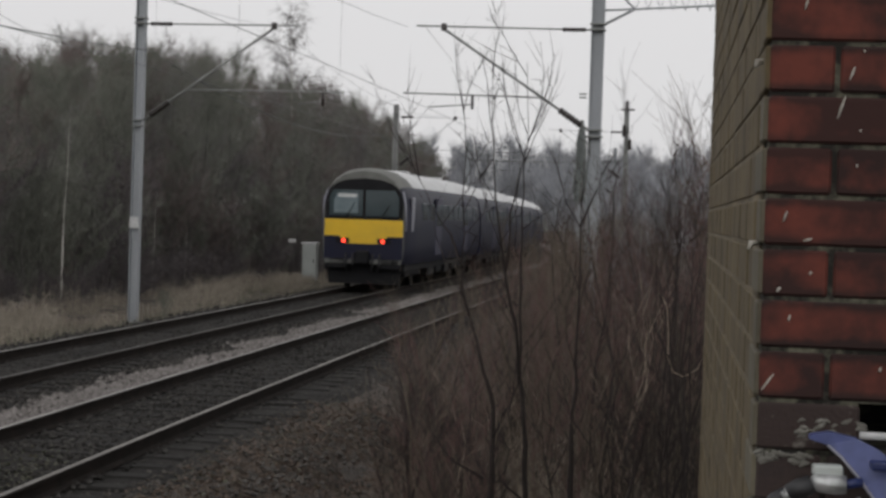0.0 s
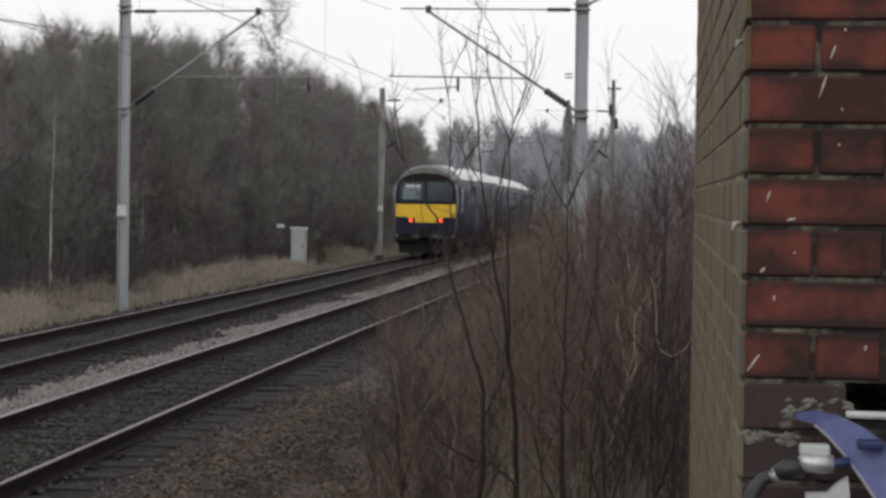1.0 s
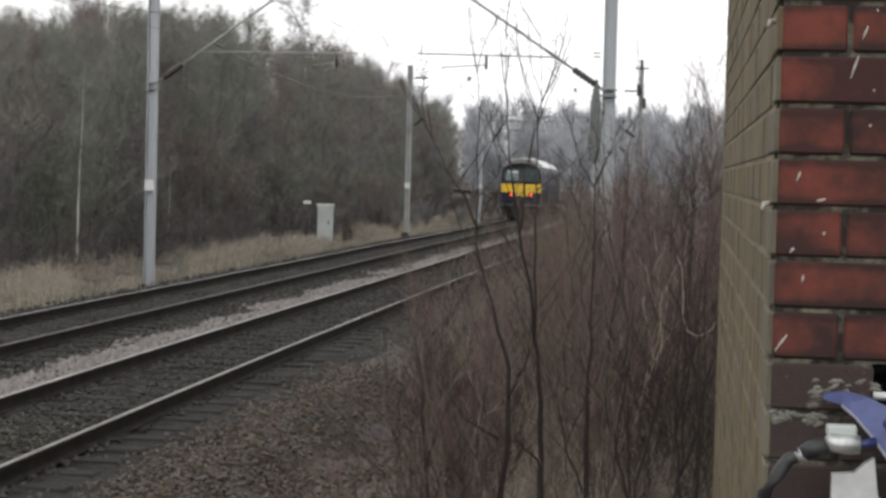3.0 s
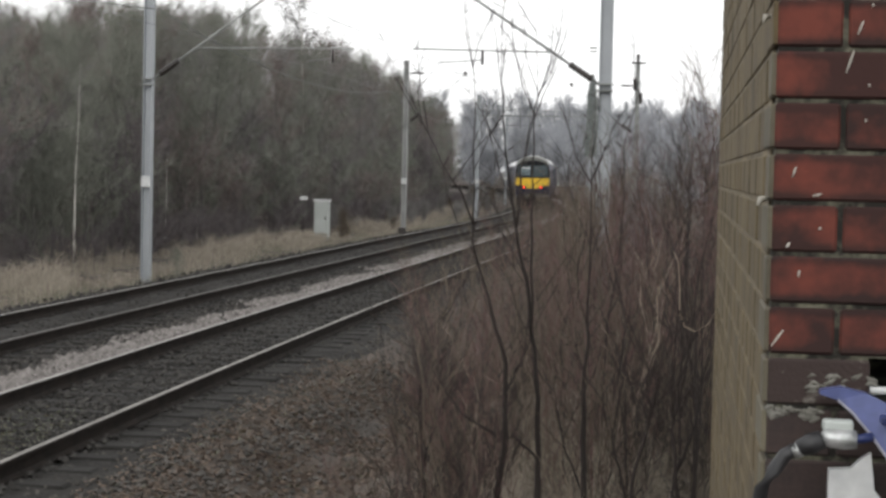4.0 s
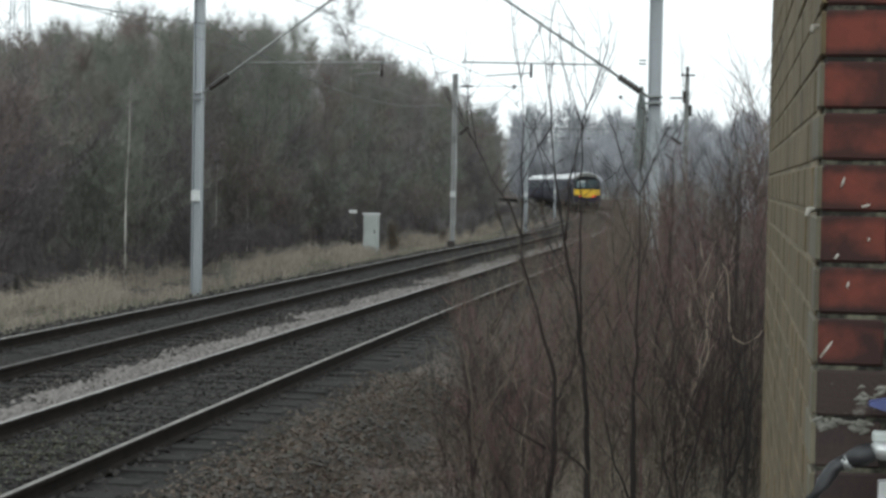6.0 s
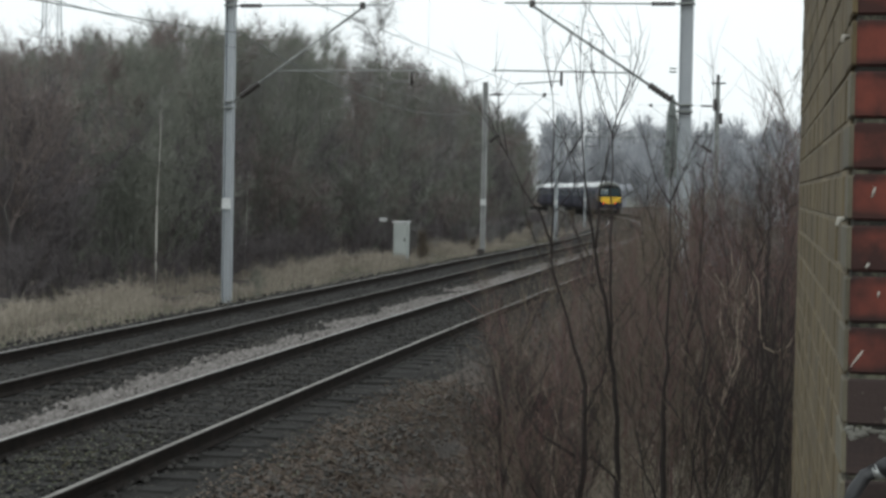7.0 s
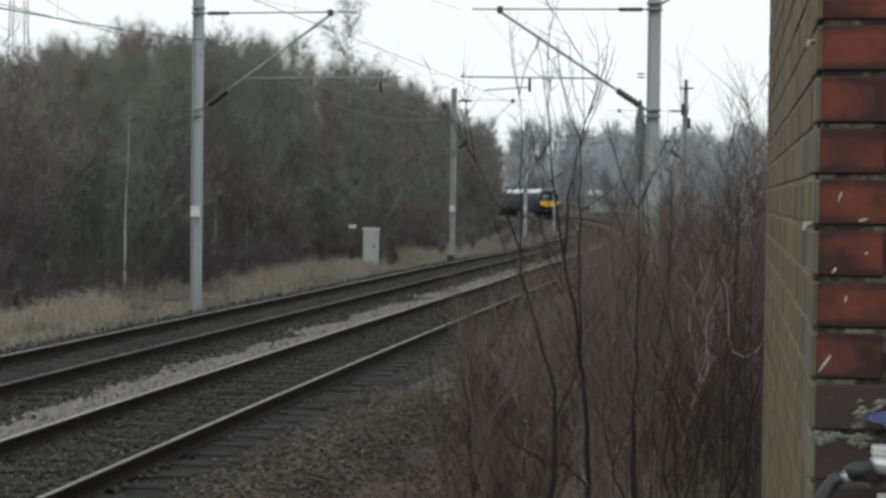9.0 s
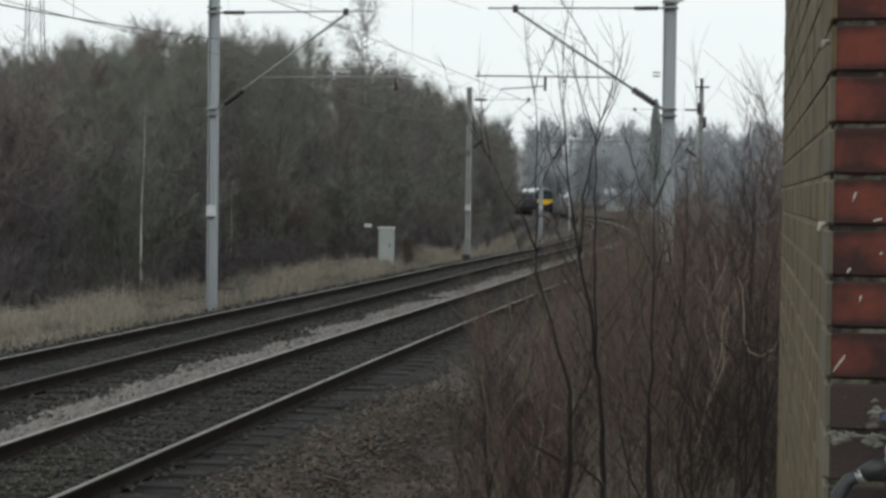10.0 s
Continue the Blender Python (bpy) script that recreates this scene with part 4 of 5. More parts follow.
def woods():
    rng = random.Random(11)
    kinds = []
    for i in range(8):
        kinds.append(fine_tree("bare_tree", "leafless dark tree in the lineside wood", "tree", "trees of the lineside wood", M_BARK, (M_TWIG, M_TWIG_GREEN, M_TWIG_RED, M_TWIG_GREEN)[i % 4], 20 + i, height_=8.0, r0=0.085, limbs=24, subs=6, twigs=17, spread=0.24, start=0.12, up=1.0, twig_len=(0.25, 0.8), twig_r=0.006))
    places = []
    for i in range(350):
        deep = rng.random()
        if i < 200:
            p, _ = rail_line(14 + 200 * (i + rng.random()) / 200, FAR - (7.2 + 13 * deep ** 1.2))
        else:
            y = rng.uniform(50, 130)
            p = Vector((y * rng.uniform(-0.31, -0.12), y, 0))
            if p.x - centre_x(p.y) > FAR - 8:
                continue
        if p.x / p.y > (-0.014 if p.y < 110 else -0.007) and p.y > 60:
            continue
        top = crest(p.x, p.y) - float(height(p.x, p.y))
        if p.x / p.y < -0.25:
            top *= 0.93
        places.append((p.x, p.y, min(1.6, top / 9.4 * rng.uniform(0.8, 1.0))))
    rng.shuffle(places)
    scatter(kinds, places)
    # undergrowth at the wood's edge
    kinds = []
    for i in range(6):
        kinds.append(fine_tree("hedge_shrub", "dense leafless thorn shrub at the wood's edge", "shrub", "shrubs of the wood's edge", M_BARK, (M_TWIG_DARK, M_TWIG_GREEN, M_TWIG_DARK, M_TWIG_RED)[i % 4], 50 + i, height_=3.0, r0=0.035, limbs=20, subs=6, twigs=14, spread=0.5, start=0.03, up=0.8, twig_len=(0.15, 0.5), twig_r=0.006))
    places = []
    for i in range(260):
        s = 12 + 150 * (i + rng.random()) / 260
        p, _ = rail_line(s, FAR - rng.triangular(5.6, 13.0, 6.4))
        if p.x / p.y < -0.012:
            places.append((p.x, p.y, rng.uniform(0.6, 1.3)))
    rng.shuffle(places)
    places.append((-6.69, 44.0, 0.2))
    scatter(kinds, places)
    # low bramble fringe where the grass meets the wood
    kinds = [fine_tree("bramble", "low dark purple-brown bramble at the wood's edge", "shrub", "brambles at the wood's edge", M_TWIG_DARK, M_TWIG_DARK, 75 + i, height_=1.2, r0=0.012, limbs=16, subs=5, twigs=10, spread=0.6, start=0.02, up=0.7, twig_len=(0.1, 0.3), twig_r=0.005) for i in range(3)]
    places = []
    for i in range(150):
        p, _ = rail_line(14 + 110 * (i + rng.random()) / 150, FAR - rng.triangular(4.9, 6.6, 5.9))
        places.append((p.x, p.y, rng.uniform(0.35, 0.95)))
    scatter(kinds, places)
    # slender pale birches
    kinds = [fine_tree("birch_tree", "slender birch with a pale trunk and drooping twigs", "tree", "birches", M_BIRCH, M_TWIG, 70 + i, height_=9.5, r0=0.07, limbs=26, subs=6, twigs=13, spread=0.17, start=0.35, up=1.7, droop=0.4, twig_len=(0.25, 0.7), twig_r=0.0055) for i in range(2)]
    scatter(kinds, [(-7.3, 86, 1.13), (-13.6, 50, 0.55), (-9.4, 66, 0.5)])
    # bare pale stems in front of the undergrowth
    for x, y, top, r, tilt in ((-9.58, 46.0, 5.1, 0.032, 0.5), (-12.3, 44.0, 5.2, 0.04, 5.0), (-9.6, 60.0, 4.2, 0.02, 1.0)):
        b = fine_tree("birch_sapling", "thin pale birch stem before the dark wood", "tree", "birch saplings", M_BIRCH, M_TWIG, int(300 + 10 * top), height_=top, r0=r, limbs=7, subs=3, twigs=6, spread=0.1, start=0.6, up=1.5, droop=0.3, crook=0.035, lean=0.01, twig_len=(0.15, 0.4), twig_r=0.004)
        b.matrix_basis = pose(x, y, float(height(x, y)) - 0.05, 0, tilt, 0)
    # the far wood that closes the view, its haze put into the twig colour
    kinds = []
    for i in range(4):
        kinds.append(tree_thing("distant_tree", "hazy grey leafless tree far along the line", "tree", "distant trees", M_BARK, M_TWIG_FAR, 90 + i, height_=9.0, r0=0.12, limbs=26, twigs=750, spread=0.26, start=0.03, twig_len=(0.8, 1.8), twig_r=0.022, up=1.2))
    places = []
    for i in range(120):
        y = rng.uniform(225, 320)
        x = rng.uniform(-35, 75) * y / 260
        if x - centre_x(y) > 6 or x / y < -0.014 and x - centre_x(y) < -9:
            places.append((x, y, rng.uniform(0.75, 1.05)))
    for i in range(120):
        places.append((rng.uniform(-40, 95), rng.uniform(335, 395), rng.uniform(1.25, 1.6)))
    for i in range(66):
        y = rng.uniform(90, 220)
        places.append((float(centre_x(y)) + 6 + 36 * rng.random() ** 1.5, y, rng.uniform(0.25, 0.45) + 0.0017 * (y - 60)))
    rng.shuffle(places)
    scatter(kinds, places)


def far_hedge():
    rng = random.Random(21)
    # far hedges share the twig colour lightened for haze
    kinds = [tree_thing("distant_hedge", "haze-grey leafless hedge far along the line", "hedge", "distant hedges", M_BARK, M_TWIG_FAR, 200 + i, height_=4.0, r0=0.06, limbs=30, twigs=900, spread=0.5, start=0.02, twig_len=(0.6, 1.5), twig_r=0.022, up=0.8) for i in range(3)]
    places = []
    for i in range(60):
        y = rng.uniform(225, 262)
        places.append((float(centre_x(y)) + rng.uniform(6, 70), y, rng.uniform(0.9, 1.5)))
    for i in range(70):
        p, _ = rail_line(70 + 150 * i / 70, rng.uniform(5.5, 12))
        places.append((p.x, p.y, rng.uniform(0.4, 0.8)))
    for i in range(40):
        y = rng.uniform(290, 330)
        places.append((rng.uniform(-20, 40), y, rng.uniform(1.2, 1.9)))
    scatter(kinds, places)
    # low scrub along the near track's shoulder
    kinds = [tree_thing("lineside_scrub", "low grey-brown scrub beside the far stretch of track", "shrub", "scrub beside the track", M_GREYSTEM, (M_TWIG, M_GREYSTEM)[i % 2], 230 + i, height_=1.3, r0=0.02, limbs=22, twigs=500, spread=0.5, start=0.03, twig_len=(0.3, 0.7), twig_r=0.006, up=1.5) for i in range(3)]
    places = []
    for i in range(75):
        p, _ = rail_line(26 + 110 * (i / 75) ** 1.2, rng.triangular(2.3, 5.5, 3.0))
        places.append((p.x, p.y, rng.uniform(0.55, 1.25)))
    for i in range(45):
        p, _ = rail_line(52 + 70 * i / 45, rng.uniform(2.2, 3.8))
        places.append((p.x, p.y, rng.uniform(0.9, 1.5)))
    for i in range(80):
        p, _ = rail_line(50 + 150 * i / 80, FAR - rng.triangular(2.6, 6.5, 4.5))
        places.append((p.x, p.y, rng.uniform(0.3, 0.75)))
    scatter(kinds, places)


woods()
far_hedge()


def bank_top(x, y):
    """How high the scrub stands: low beside the track, tall towards the wall."""
    return 2.29 + y * float(np.interp(x / y, (-0.09, -0.068, -0.001, 0.06, 0.08, 0.1, 0.137, 0.2), (-0.088, -0.073, -0.040, -0.018, 0.003, 0.02, 0.036, 0.05)))


def thicket():
    """Red-brown saplings and scrub on the bank between the camera and the track."""
    rng = random.Random(3)

    def spot(x_px, y):
        return (x_px - 784) / 3300 * y - 0.004 * y, y

    # dark thin stems that stand clear of the rest
    kinds = [tree_thing("tall_sapling", "tall thin dark leafless sapling rising above the scrub", "sapling", "tall saplings", M_DARKSTEM, M_DARKSTEM, 120 + i, bent=True, height_=3.0, r0=0.0085, limb_r=0.45, limbs=9, twigs=80, spread=0.2, lean=0.1, start=0.12, twig_len=(0.1, 0.38), twig_r=0.0014, up=2.4) for i in range(5)]
    places = [(*spot(x, y), k) for x, y, k in ((822, 9.4, 0.6), (1040, 9.5, 0.74), (985, 10.5, 0.66), (770, 9.8, 0.45), (720, 10.4, 0.36), (1180, 7.6, 0.72), (1105, 8.2, 0.68), (1215, 9.0, 0.72), (1150, 11, 0.74), (1235, 7.2, 0.58), (1200, 10.5, 0.76), (1130, 9.0, 0.62), (1165, 9.6, 0.68), (1225, 11.5, 0.8))]
    scatter(kinds, places)
    # forked saplings: the way of each stem as (across, height) from its foot
    for x, y, ways in (
        (0.19, 8.3, (((0.01, 0.15), (0.0, 0.84), (0.02, 1.1), (0.02, 1.43), (-0.03, 1.6), (-0.14, 1.96), (-0.14, 2.2), (-0.15, 2.7), (-0.19, 3.0)), ((-0.01, 1.11), (-0.17, 1.2), (-0.3, 1.39), (-0.34, 1.6)), ((-0.14, 2.05), (-0.2, 2.2), (-0.28, 2.32), (-0.4, 2.53)), ((0.02, 1.3), (0.09, 1.45), (0.12, 1.65), (0.11, 1.9)))),
        (0.35, 8.0, (((0.02, 0.25), (0.0, 0.89), (0.0, 1.2), (-0.03, 1.53), (-0.07, 1.81), (-0.15, 2.24), (-0.18, 2.45), (-0.19, 2.7), (-0.21, 3.0)), ((-0.04, 1.6), (-0.05, 2.0), (-0.05, 2.3), (-0.05, 2.56), (0.02, 2.75), (0.06, 2.92)), ((-0.12, 2.05), (-0.1, 2.3), (-0.04, 2.55), (-0.05, 2.95)), ((0.0, 1.05), (-0.1, 1.15), (-0.16, 1.14), (-0.22, 1.25)))),
        (0.53, 7.8, (((0.01, 0.35), (0.0, 1.06), (0.0, 1.37), (0.01, 1.68), (0.01, 2.22), (0.02, 2.6)), ((0.0, 0.95), (-0.07, 1.12), (-0.12, 1.3), (-0.13, 1.55)))),
        (0.88, 7.4, (((0.03, 0.4), (0.0, 1.01), (-0.02, 1.28), (0.01, 1.57), (0.0, 1.88), (-0.03, 2.2)), ((0.0, 1.1), (0.07, 1.3), (0.09, 1.5), (0.16, 1.7)))),
        (0.70, 7.4, (((-0.03, 0.4), (0.0, 1.08), (0.07, 1.34), (0.1, 1.51), (0.15, 1.79)), ((-0.01, 0.95), (-0.08, 1.2), (-0.11, 1.45)))),
        (-0.15, 8.8, (((0.05, 0.05), (0.01, 0.7), (-0.03, 1.06), (-0.03, 1.6)), ((-0.01, 0.9), (0.05, 1.1), (0.06, 1.3)))),
    ):
        fork = tagged(new("forked_sapling"), "dark forked leafless sapling standing clear of the scrub", "sapling", "forked saplings")
        fork.matrix_basis = pose(x, y, 0)
        for n, way in enumerate(ways):
            r0 = (0.018 if y > 7.5 else 0.011) if n == 0 else 0.0058
            pts = []
            for k, ((a, z), (a2, z2)) in enumerate(zip(way, way[1:] + way[-1:])):
                for h in range(3 if k < len(way) - 1 else 1):
                    pts.append(Vector((a + (a2 - a) * h / 3 + rng.uniform(-0.007, 0.007), rng.uniform(-0.012, 0.012), z + (z2 - z) * h / 3)))
            part("trunk" if n == 0 else "branch", rod("stem", pts, [r0 * (1 - k / (len(pts) - 1)) ** 1.5 + 0.001 for k in range(len(pts))], M_DARKSTEM, 6), fork)
            V, F = [], []
            for _ in range(10 if n == 0 else 5):
                q = rng.uniform(0.35, 0.97) * (len(pts) - 1)
                p = pts[int(q)].lerp(pts[int(q) + 1], q - int(q))
                w = rng.uniform(0, 6.28)
                d = Vector((math.cos(w), math.sin(w), rng.uniform(0.8, 2.4))).normalized()
                l = rng.uniform(0.18, 0.5)
                way_ = [p]
                for _ in range(3):
                    d = (d + Vector((rng.uniform(-0.25, 0.25), rng.uniform(-0.25, 0.25), rng.uniform(-0.1, 0.25)))).normalized()
                    way_.append(way_[-1] + d * l / 3)
                tube(V, F, way_, [0.0024, 0.0019, 0.0014, 0.0007], 4, cap=False)
                for _ in range(6):
                    o = way_[1].lerp(way_[3], rng.random())
                    e = Vector((rng.uniform(-1, 1), rng.uniform(-1, 1), rng.uniform(0, 1.8))).normalized()
                    spike(V, F, o, o + e * rng.uniform(0.06, 0.22), 0.0016)
            tagged(part("spray", mesh_of("spray", V, F, M_DARKSTEM), fork, "fine side twigs"), kind="stuff")
    kinds = []
    for i in range(7):
        kinds.append(tree_thing("sapling", "leafless brown sapling on the bank", "sapling", "saplings on the bank", (M_REDSTEM, M_GREYSTEM)[i % 2], (M_REDSTEM, M_GREYSTEM, M_REDSTEM, M_GREYSTEM, M_GREYSTEM, M_REDSTEM, M_DARKSTEM)[i], 130 + i, bent=True, height_=2.0, r0=0.007, limb_r=0.4, limbs=16, twigs=150, spread=0.28, lean=0.13, start=0.06, twig_len=(0.1, 0.42), twig_r=0.0017, up=1.5))
    places, small = [], []
    while len(places) < 150:
        y = rng.uniform(7.5, 24)
        x, y = spot(rng.triangular(620, 1480, 1200) if rng.random() < 0.75 else rng.uniform(720, 1060), y)
        k = (bank_top(x, y) - float(height(x, y))) / 2.15 * rng.uniform(0.6, 1.08)
        if x - centre_x(y) > 2.6 and k > 0.55:
            places.append((x, y, min(k, 1.6)))
        elif x - centre_x(y) > 2.4 and k > 0.12:
            small.append((x, y, k * 2.1))
    for i in range(60):
        y = rng.uniform(20, 48)
        x = max(float(centre_x(y)) + rng.uniform(2.7, 3.6), y * rng.uniform(0.01, 0.085))
        places.append((x, y, (2.29 - y * rng.uniform(0.008, 0.02) - float(height(x, y))) / 2.15))
    red = [k for k in kinds if k.children[1].data.materials[0] == M_REDSTEM]
    scatter(red, [q for q in places if q[0] / q[1] > 0.075])
    scatter(kinds, [q for q in places if q[0] / q[1] <= 0.075])
    kinds = [tree_thing("young_shoot", "knee-high leafless shoots on the bank", "sapling", "young shoots on the bank", (M_DARKSTEM, M_GREYSTEM)[i % 2], (M_GREYSTEM, M_DARKSTEM, M_REDSTEM, M_GREYSTEM)[i % 4], 180 + i, bent=True, height_=1.0, r0=0.0055, limb_r=0.5, limbs=8, twigs=40, spread=0.24, lean=0.12, start=0.08, twig_len=(0.08, 0.3), twig_r=0.0019, up=2.2) for i in range(6)]
    for i in range(70):
        x, y = spot(rng.triangular(480, 900, 760), rng.uniform(8.5, 20))
        if x - centre_x(y) > 2.5:
            small.append((x, y, rng.uniform(0.3, 0.8)))
    scatter(kinds, small[-170:])
    # pale shoots that carry the thicket's glints in their colour
    kinds = [tree_thing("pale_shoot", "thin pale shoot with glints put into its stem colour", "sapling", "pale shoots on the bank", M_PALESTEM, M_PALESTEM, 190 + i, bent=True, height_=1.5, r0=0.004, limb_r=0.5, limbs=7, twigs=26, spread=0.22, lean=0.2, start=0.15, twig_len=(0.08, 0.3), twig_r=0.0015, up=1.6) for i in range(3)]
    scatter(kinds, [(*spot(rng.triangular(760, 1330, 1150), rng.uniform(7.6, 12)), rng.uniform(0.5, 1.0)) for _ in range(12)])
    kinds = []
    for i in range(5):
        kinds.append(tree_thing("bramble_scrub", "low tangle of brown stems on the bank", "shrub", "scrub on the bank", M_DARKSTEM, (M_GREYSTEM, M_GREYSTEM, M_DARKSTEM)[i % 3], 160 + i, bent=True, height_=0.9, r0=0.005, limb_r=0.4, limbs=20, twigs=260, spread=0.45, lean=0.1, start=0.03, twig_len=(0.12, 0.45), twig_r=0.0016, up=1.8))
    places = []
    while len(places) < 110:
        x, y = spot(rng.uniform(760, 1450), rng.uniform(7.5, 20))
        k = (bank_top(x, y) - float(height(x, y))) / 0.9
        if x - centre_x(y) > 2.4 and k > 0.3:
            places.append((x, y, min(k, rng.uniform(0.4, 1.0))))
    scatter(kinds, places)


thicket()


def peeled_stem():
    p = tagged(new("peeled_branch"), "pale hooked branch caught among the saplings", "branch")
    y = 7.4
    pts = [((px - 797) / 3300 * y, y, 2.286 - (py - 380 - 0.033 * (px - 784)) / 3300 * y) for px, py in ((1172, 525), (1182, 545), (1186, 600), (1186, 630), (1195, 658), (1215, 668), (1238, 655), (1250, 630))]
    part("branch", rod("branch", pts, [0.001, 0.0018, 0.0024, 0.0027, 0.003, 0.0026, 0.002, 0.001], M_PALESTEM, 7), p)
    part("root_stem", rod("root_stem", [pts[5], (pts[5][0] + 0.02, y, 1.2), (pts[5][0] - 0.03, y + 0.05, 0.3)], [0.004, 0.006, 0.009], M_DARKSTEM, 7), p)


peeled_stem()


def blades(name, count, pick, length, width, material, label, category):
    """Grass: bent narrow three-sided blades joined in one mesh."""
    rng = random.Random(8)
    V, F = [], []
    for i in range(count):
        x, y, k = pick(rng)
        z = float(height(x, y)) - 0.04
        a = rng.uniform(0, 6.28)
        l = rng.uniform(*length) * k
        d = Vector((math.cos(a), math.sin(a), 0))
        lean = rng.uniform(0.1, 0.8)
        p = Vector((x, y, z))
        pts = [p, p + Vector((0, 0, l * 0.55)) + d * l * lean * 0.25, p + Vector((0, 0, l * (0.95 - 0.45 * lean))) + d * l * lean]
        tube(V, F, pts, [width, width * 0.8, width * 0.2], 3, cap=False)
    tagged(part(name, mesh_of(name, V, F, material)), label, category, kind="stuff")


def verge(rng):
    s = 10 + 110 * rng.random() ** 1.3
    p, _ = rail_line(s, FAR - rng.triangular(2.8, 6.4, 4.7))
    k = max(0.12, 0.5 + 1.5 * noise.noise((p.x * 0.8, p.y * 0.22, 2.0)) + 0.5 * noise.noise((p.x * 2.6, p.y * 0.9, 6.0)))
    return p.x, p.y, k


def cess(rng):
    s = 8 + 90 * rng.random() ** 1.3
    p, _ = rail_line(s, FAR - rng.triangular(2.0, 5.2, 3.0))
    return p.x, p.y, 0.5 + 0.8 * max(0.0, 0.5 + noise.noise((p.x * 0.9, p.y * 0.4, 7.0)))


blades("dry_grass", 26000, verge, (0.3, 0.75), 0.007, M_STRAW, "dry straw-coloured grass on the verge", "grass")
blades("green_grass", 6000, cess, (0.08, 0.3), 0.008, M_GREEN, "short rough green grass beside the ballast", "grass")


def bank(rng):
    y = rng.uniform(6.5, 17)
    x = (rng.triangular(700, 1450, 1150) - 784) / 3300 * y
    return x, y, 1.0


blades("bank_grass", 24000, bank, (0.15, 0.6), 0.003, M_STRAW, "limp dead grass among the saplings", "grass")


def litter(name, count, pick, size, material, label, lift=0.0):
    rng = random.Random(9)
    V, F = [], []
    for i in range(count):
        x, y = pick(rng)
        z = float(height(x, y)) + lift + rng.uniform(0.0, 0.05)
        a, k, f = rng.uniform(0, 6.28), rng.uniform(*size), rng.uniform(0.1, 0.6)
        c, s = math.cos(a), math.sin(a)
        b = len(V)
        tip = rng.uniform(-0.3, 0.6) * k
        for u, v, w in ((-1, 0, 0), (0, -0.5, f * k), (1, 0, tip), (0, 0.5, f * k)):
            V.append((x + (c * u - s * v) * k, y + (s * u + c * v) * k, z + w))
        F.extend(((b, b + 1, b + 2), (b, b + 2, b + 3)))
    tagged(part(name, mesh_of(name, V, F, material)), label, "leaf litter", kind="stuff")


def on_bank(rng):
    y = rng.uniform(9, 24)
    return float(centre_x(y)) + rng.triangular(1.15, 5.5, 2.2), y


litter("leaf_litter", 32000, on_bank, (0.017, 0.036), M_LEAF, "brown fallen leaves on the bank")
def between_rails(rng):
    p, _ = rail_line(rng.triangular(-7.5, -1.5, -4.0), rng.triangular(-0.62, 0.6, -0.1))
    return p.x, p.y


litter("track_moss", 900, between_rails, (0.012, 0.03), M_IVY, "dull green moss and weeds between the rails", 0.055)
litter("bramble_leaf_cover", 2500, on_bank, (0.02, 0.04), M_IVY, "dull green bramble leaves on the bank")


# ---- far things over the trees ----
def pylon():
    p = tagged(new("lattice_tower"), "hazy steel lattice tower beyond the wood", "transmission tower")
    p.matrix_basis = pose(-80.1, 300, 3.0)
    def corners(z):
        w = 1.7 * (1 - z / 72) + 0.15
        return [(sx * w, sy * w, z) for sx, sy in ((-1, -1), (1, -1), (1, 1), (-1, 1))]
    levels = [0, 9, 17, 24, 30, 35, 39.5, 43.5, 47, 50]
    for i in range(4):
        part("leg", rod("leg", [corners(z)[i] for z in levels], 0.08, M_STEEL, 4), p)
    for a, b in zip(levels, levels[1:]):
        for i in range(4):
            part("brace", rod("brace", [corners(a)[i], corners(b)[(i + 1) % 4]], 0.04, M_STEEL, 3), p)
            part("brace", rod("brace", [corners(a)[(i + 1) % 4], corners(b)[i]], 0.04, M_STEEL, 3), p)
    for z in (47, 50):
        part("crossarm", rod("crossarm", [(-5, 0, z), (5, 0, z)], 0.1, M_STEEL, 4), p)
    w = tagged(new("power_line"), "thin sagging power line beyond the wood", "cable")
    part("conductor", rod("conductor", [(-80 - 18 * k / 16, 300 + 220 * k / 16, 36 + 9.5 * k / 16 - 3 * 4 * (k / 16) * (1 - k / 16)) for k in range(17)], 0.045, M_WIRE, 4), w)


pylon()


def shed():
    """A low pale building beyond the bend."""
    b = tagged(new("lineside_shed"), "low pale grey shed beyond the bend, behind scrub", "shed")
    b.matrix_basis = pose(14.2, 262, float(height(14.2, 262)) - 1.0, 0, 0, -6)
    part("wall", block("wall", (-3.2, 3.2, 0, 5, 0, 3.3), M_SHED, 0.02, 1), b)
    V = [(-3.5, -0.3, 3.25), (3.5, -0.3, 3.25), (3.5, 2.5, 4.1), (-3.5, 2.5, 4.1), (-3.5, 5.3, 3.25), (3.5, 5.3, 3.25)]
    part("roof", mesh_of("roof", V, [(0, 1, 2, 3), (3, 2, 5, 4), (0, 3, 4), (1, 5, 2), (0, 4, 5, 1)], M_SHED), b, "pale sheet roof")
    for x in (-1.6, 1.6):
        part("door", block("door", (x - 0.9, x + 0.9, -0.05, -0.005, 0, 2.4), M_CABINET, 0.01, 1), b)


shed()


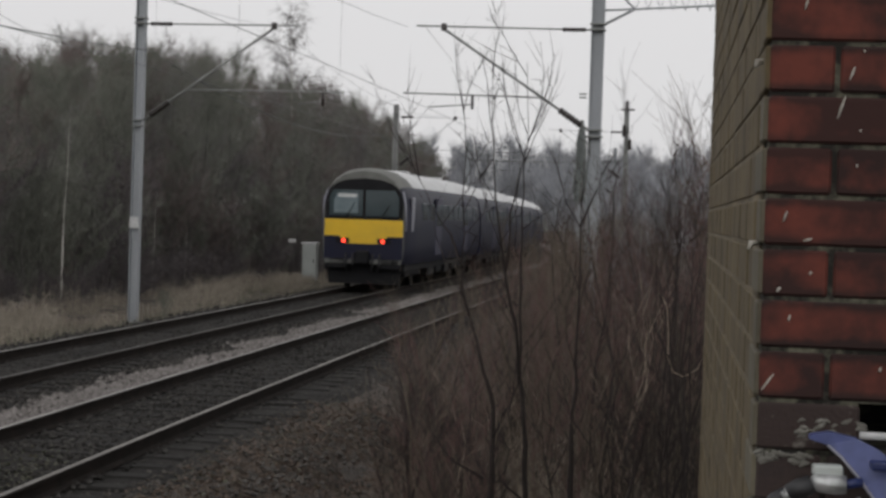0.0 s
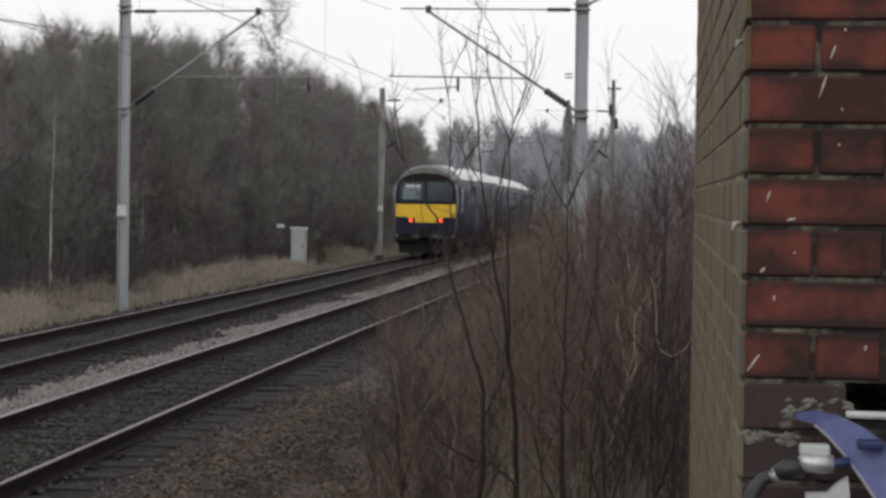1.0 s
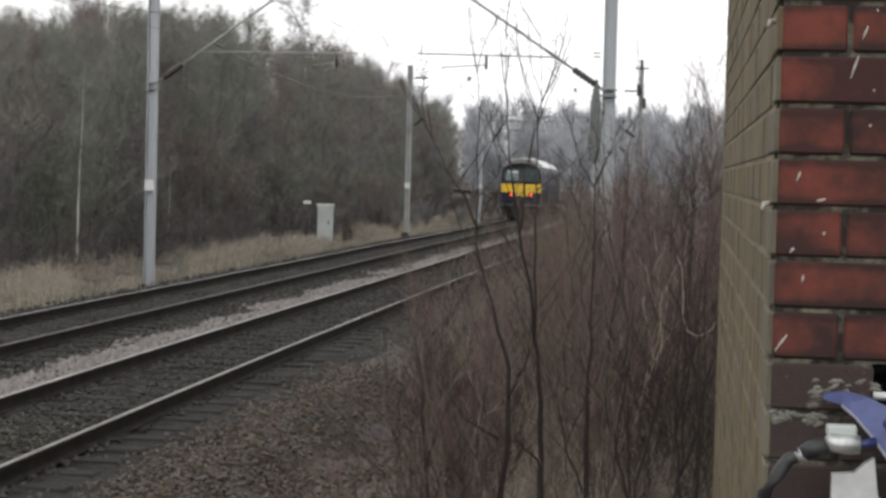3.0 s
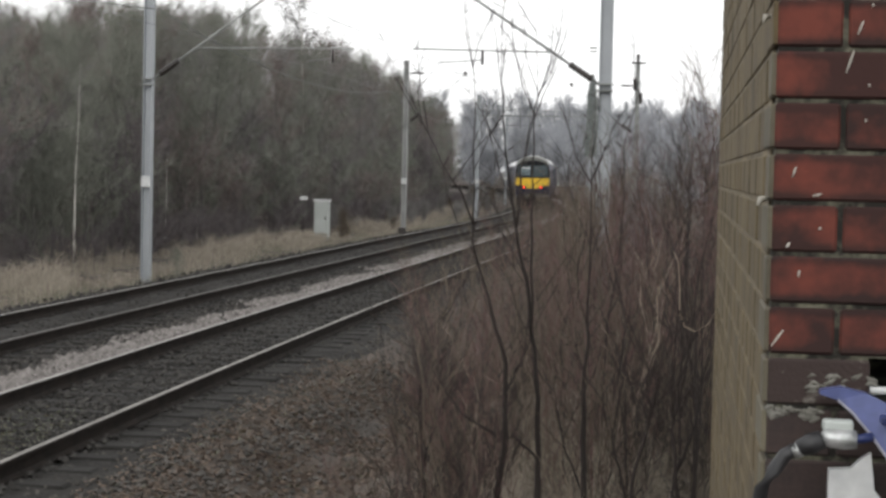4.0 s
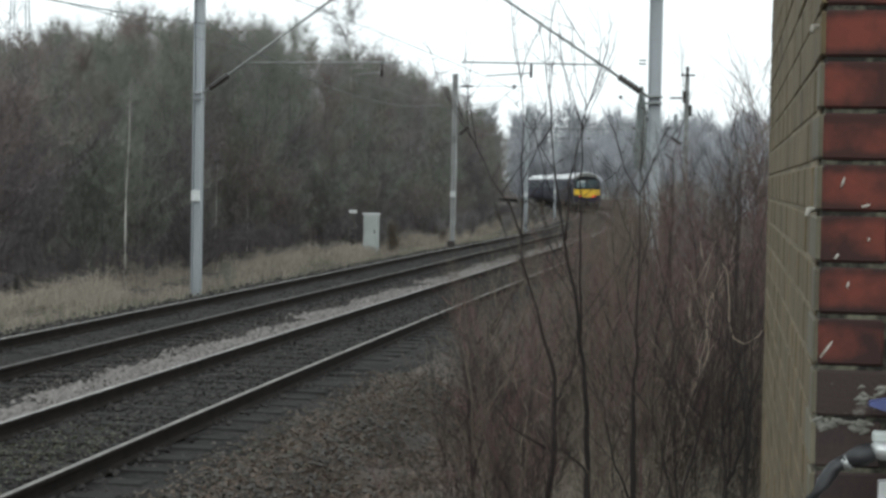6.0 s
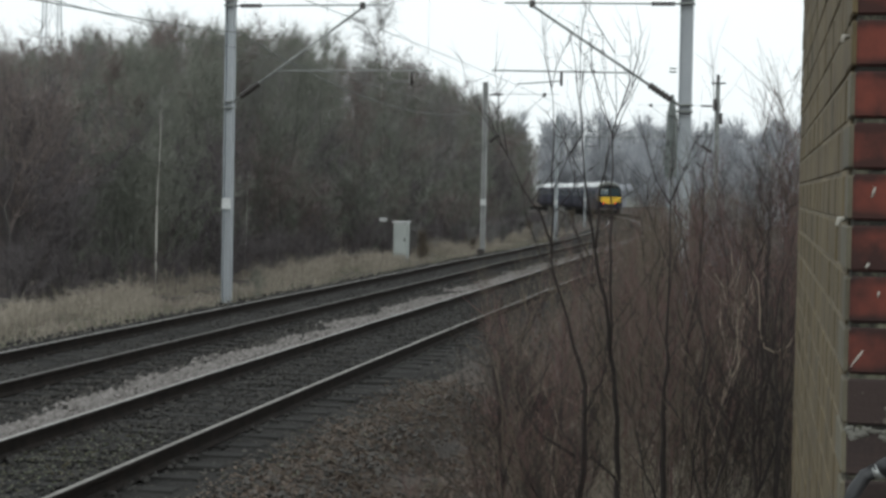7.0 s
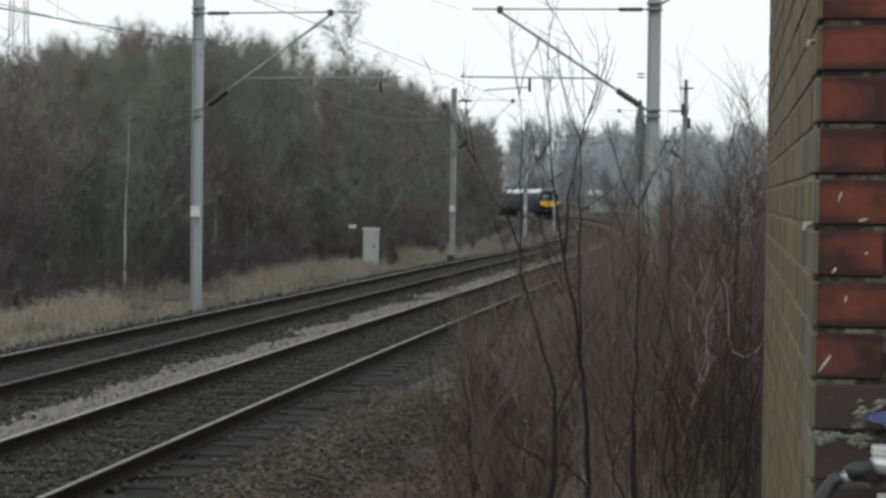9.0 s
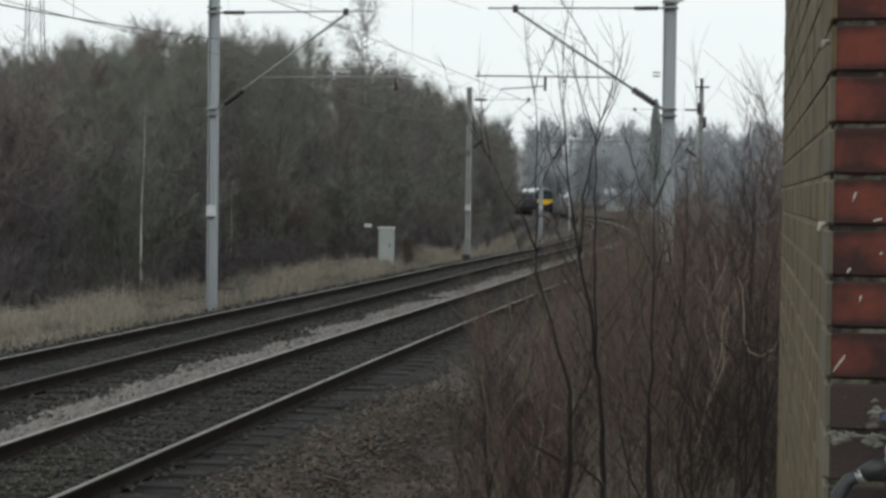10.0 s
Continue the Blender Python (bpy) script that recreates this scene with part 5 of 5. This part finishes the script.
# ---- blue arm with its hose at the wall's foot ----
def blue_arm():
    a = tagged(new("hose_bracket"), "blue painted metal arm with a hose fitting at the wall", "bracket")
    a.matrix_basis = Matrix.Translation((0.5, 3.03, 2.5)) @ Matrix.Rotation(radians(-6.6), 4, "Z")
    # local: x along the end face, y into the wall, z from the reference bed joint
    top = [(0.085, -0.05, -0.549), (0.115, -0.055, -0.55), (0.145, -0.07, -0.562), (0.175, -0.09, -0.584), (0.205, -0.11, -0.613), (0.245, -0.13, -0.66), (0.29, -0.14, -0.72)]
    wid = [0.004, 0.012, 0.021, 0.030, 0.038, 0.047, 0.054]
    V, F = [], []
    for (x, y, z), w in zip(top, wid):
        n = Vector((0.55, 0, 0.83)) if x > 0.13 else Vector((0.15, 0, 0.99))
        side = Vector((0.83, 0, -0.55)) if x > 0.13 else Vector((0.99, 0, -0.15))
        p = Vector((x, y, z))
        V.extend((p + n * w * 0.9, p + Vector((0, 0.02, 0)) + n * w * 0.9, p + Vector((0, 0.02, 0)) - n * w * 0.9, p - n * w * 0.9))
    for i in range(len(top) - 1):
        for j in range(4):
            q, r = i * 4 + j, i * 4 + (j + 1) % 4
            F.append((q, r, r + 4, q + 4))
    F += [(3, 2, 1, 0), tuple(range(len(V) - 4, len(V)))]
    part("arm", mesh_of("arm", V, F, M_BLUE), a)
    part("edge_bead", rod("edge_bead", [Vector(V[4 * i + 3]) + Vector((0, -0.003, 0)) for i in range(1, len(top))], 0.0025, M_TRAINGREY, 5), a, "pale grey edge bead")
    part("stop_block", block("stop_block", (0.174, 0.212, -0.135, -0.1, -0.588, -0.575), M_NAVY, 0.003), a, "dark blue block")
    part("pin", rod("pin", [(0.128, -0.1, -0.619), (0.165, -0.1, -0.611)], 0.0075, M_NAVY, 10), a, "dark blue pin")
    part("fitting", rod("fitting", [(0.085, -0.1, -0.614), (0.092, -0.1, -0.614), (0.1, -0.1, -0.616), (0.125, -0.1, -0.617), (0.14, -0.1, -0.617)], [0.008, 0.014, 0.015, 0.016, 0.014], M_CHROME, 14), a, "scuffed silver hose fitting")
    part("clamp", block("clamp", (0.088, 0.135, -0.1, -0.07, -0.606, -0.588), M_CABINET, 0.004), a)
    part("ferrule", rod("ferrule", [(0.05, -0.1, -0.6346), (0.07, -0.1, -0.626), (0.088, -0.1, -0.617)], [0.013, 0.017, 0.014], M_RUBBER, 12), a)
    part("collar", rod("collar", [(0.042, -0.1, -0.64), (0.055, -0.1, -0.6342)], 0.0125, M_CHROME, 12), a)
    part("hose", rod("hose", [(0.048, -0.1, -0.6346), (0.03, -0.1, -0.645), (0.012, -0.1, -0.672), (-0.005, -0.1, -0.7), (-0.012, -0.1, -0.74), (-0.012, -0.1, -0.85), (0.0, -0.1, -1.9)], 0.0115, M_RUBBER, 12), a, "black rubber hose")
    part("backplate", flat_panel("backplate", [(0.1, -0.85), (0.20, -0.85), (0.19, -0.72), (0.172, -0.7), (0.165, -0.64), (0.15, -0.65), (0.135, -0.665), (0.1, -0.668)], -0.08, 0.02, M_WHITE), a, "pale grey plastic back plate")
    part("rail_tube", rod("rail_tube", [(0.165, -0.03, -0.546), (0.9, -0.03, -0.55)], 0.0065, M_WHITE, 10), a, "thin white tube")


blue_arm()

brick_wall()


def motions():
    """The train draws away along the farther track; each carriage stands on its two bogies."""
    sf = np.arange(-20, 395, 0.5)
    pts = np.array([rail_line(s, FAR)[0][:2] for s in sf])
    run = np.concatenate(([0], np.cumsum(np.hypot(*np.diff(pts, axis=0).T))))
    for n, car in enumerate(CARS):
        rows = []
        for i in range(21):
            t = i * 0.5
            tail = np.interp(54.9 + 17.08 * t + 0.319 * t * t, pts[:, 1], run) + n * 20.4
            a, b = (np.array([np.interp(tail + d, run, pts[:, 0]), np.interp(tail + d, run, pts[:, 1])]) for d in (3.2, 16.6))
            way = (b - a) / np.hypot(*(b - a))
            o = a - way * 3.2
            rows.append((t, pose(o[0], o[1], float(dip(np.interp(o[1], PY, S))), 0, 0, -math.degrees(math.atan2(way[0], way[1])))))
        walk(car, rows)


motions()
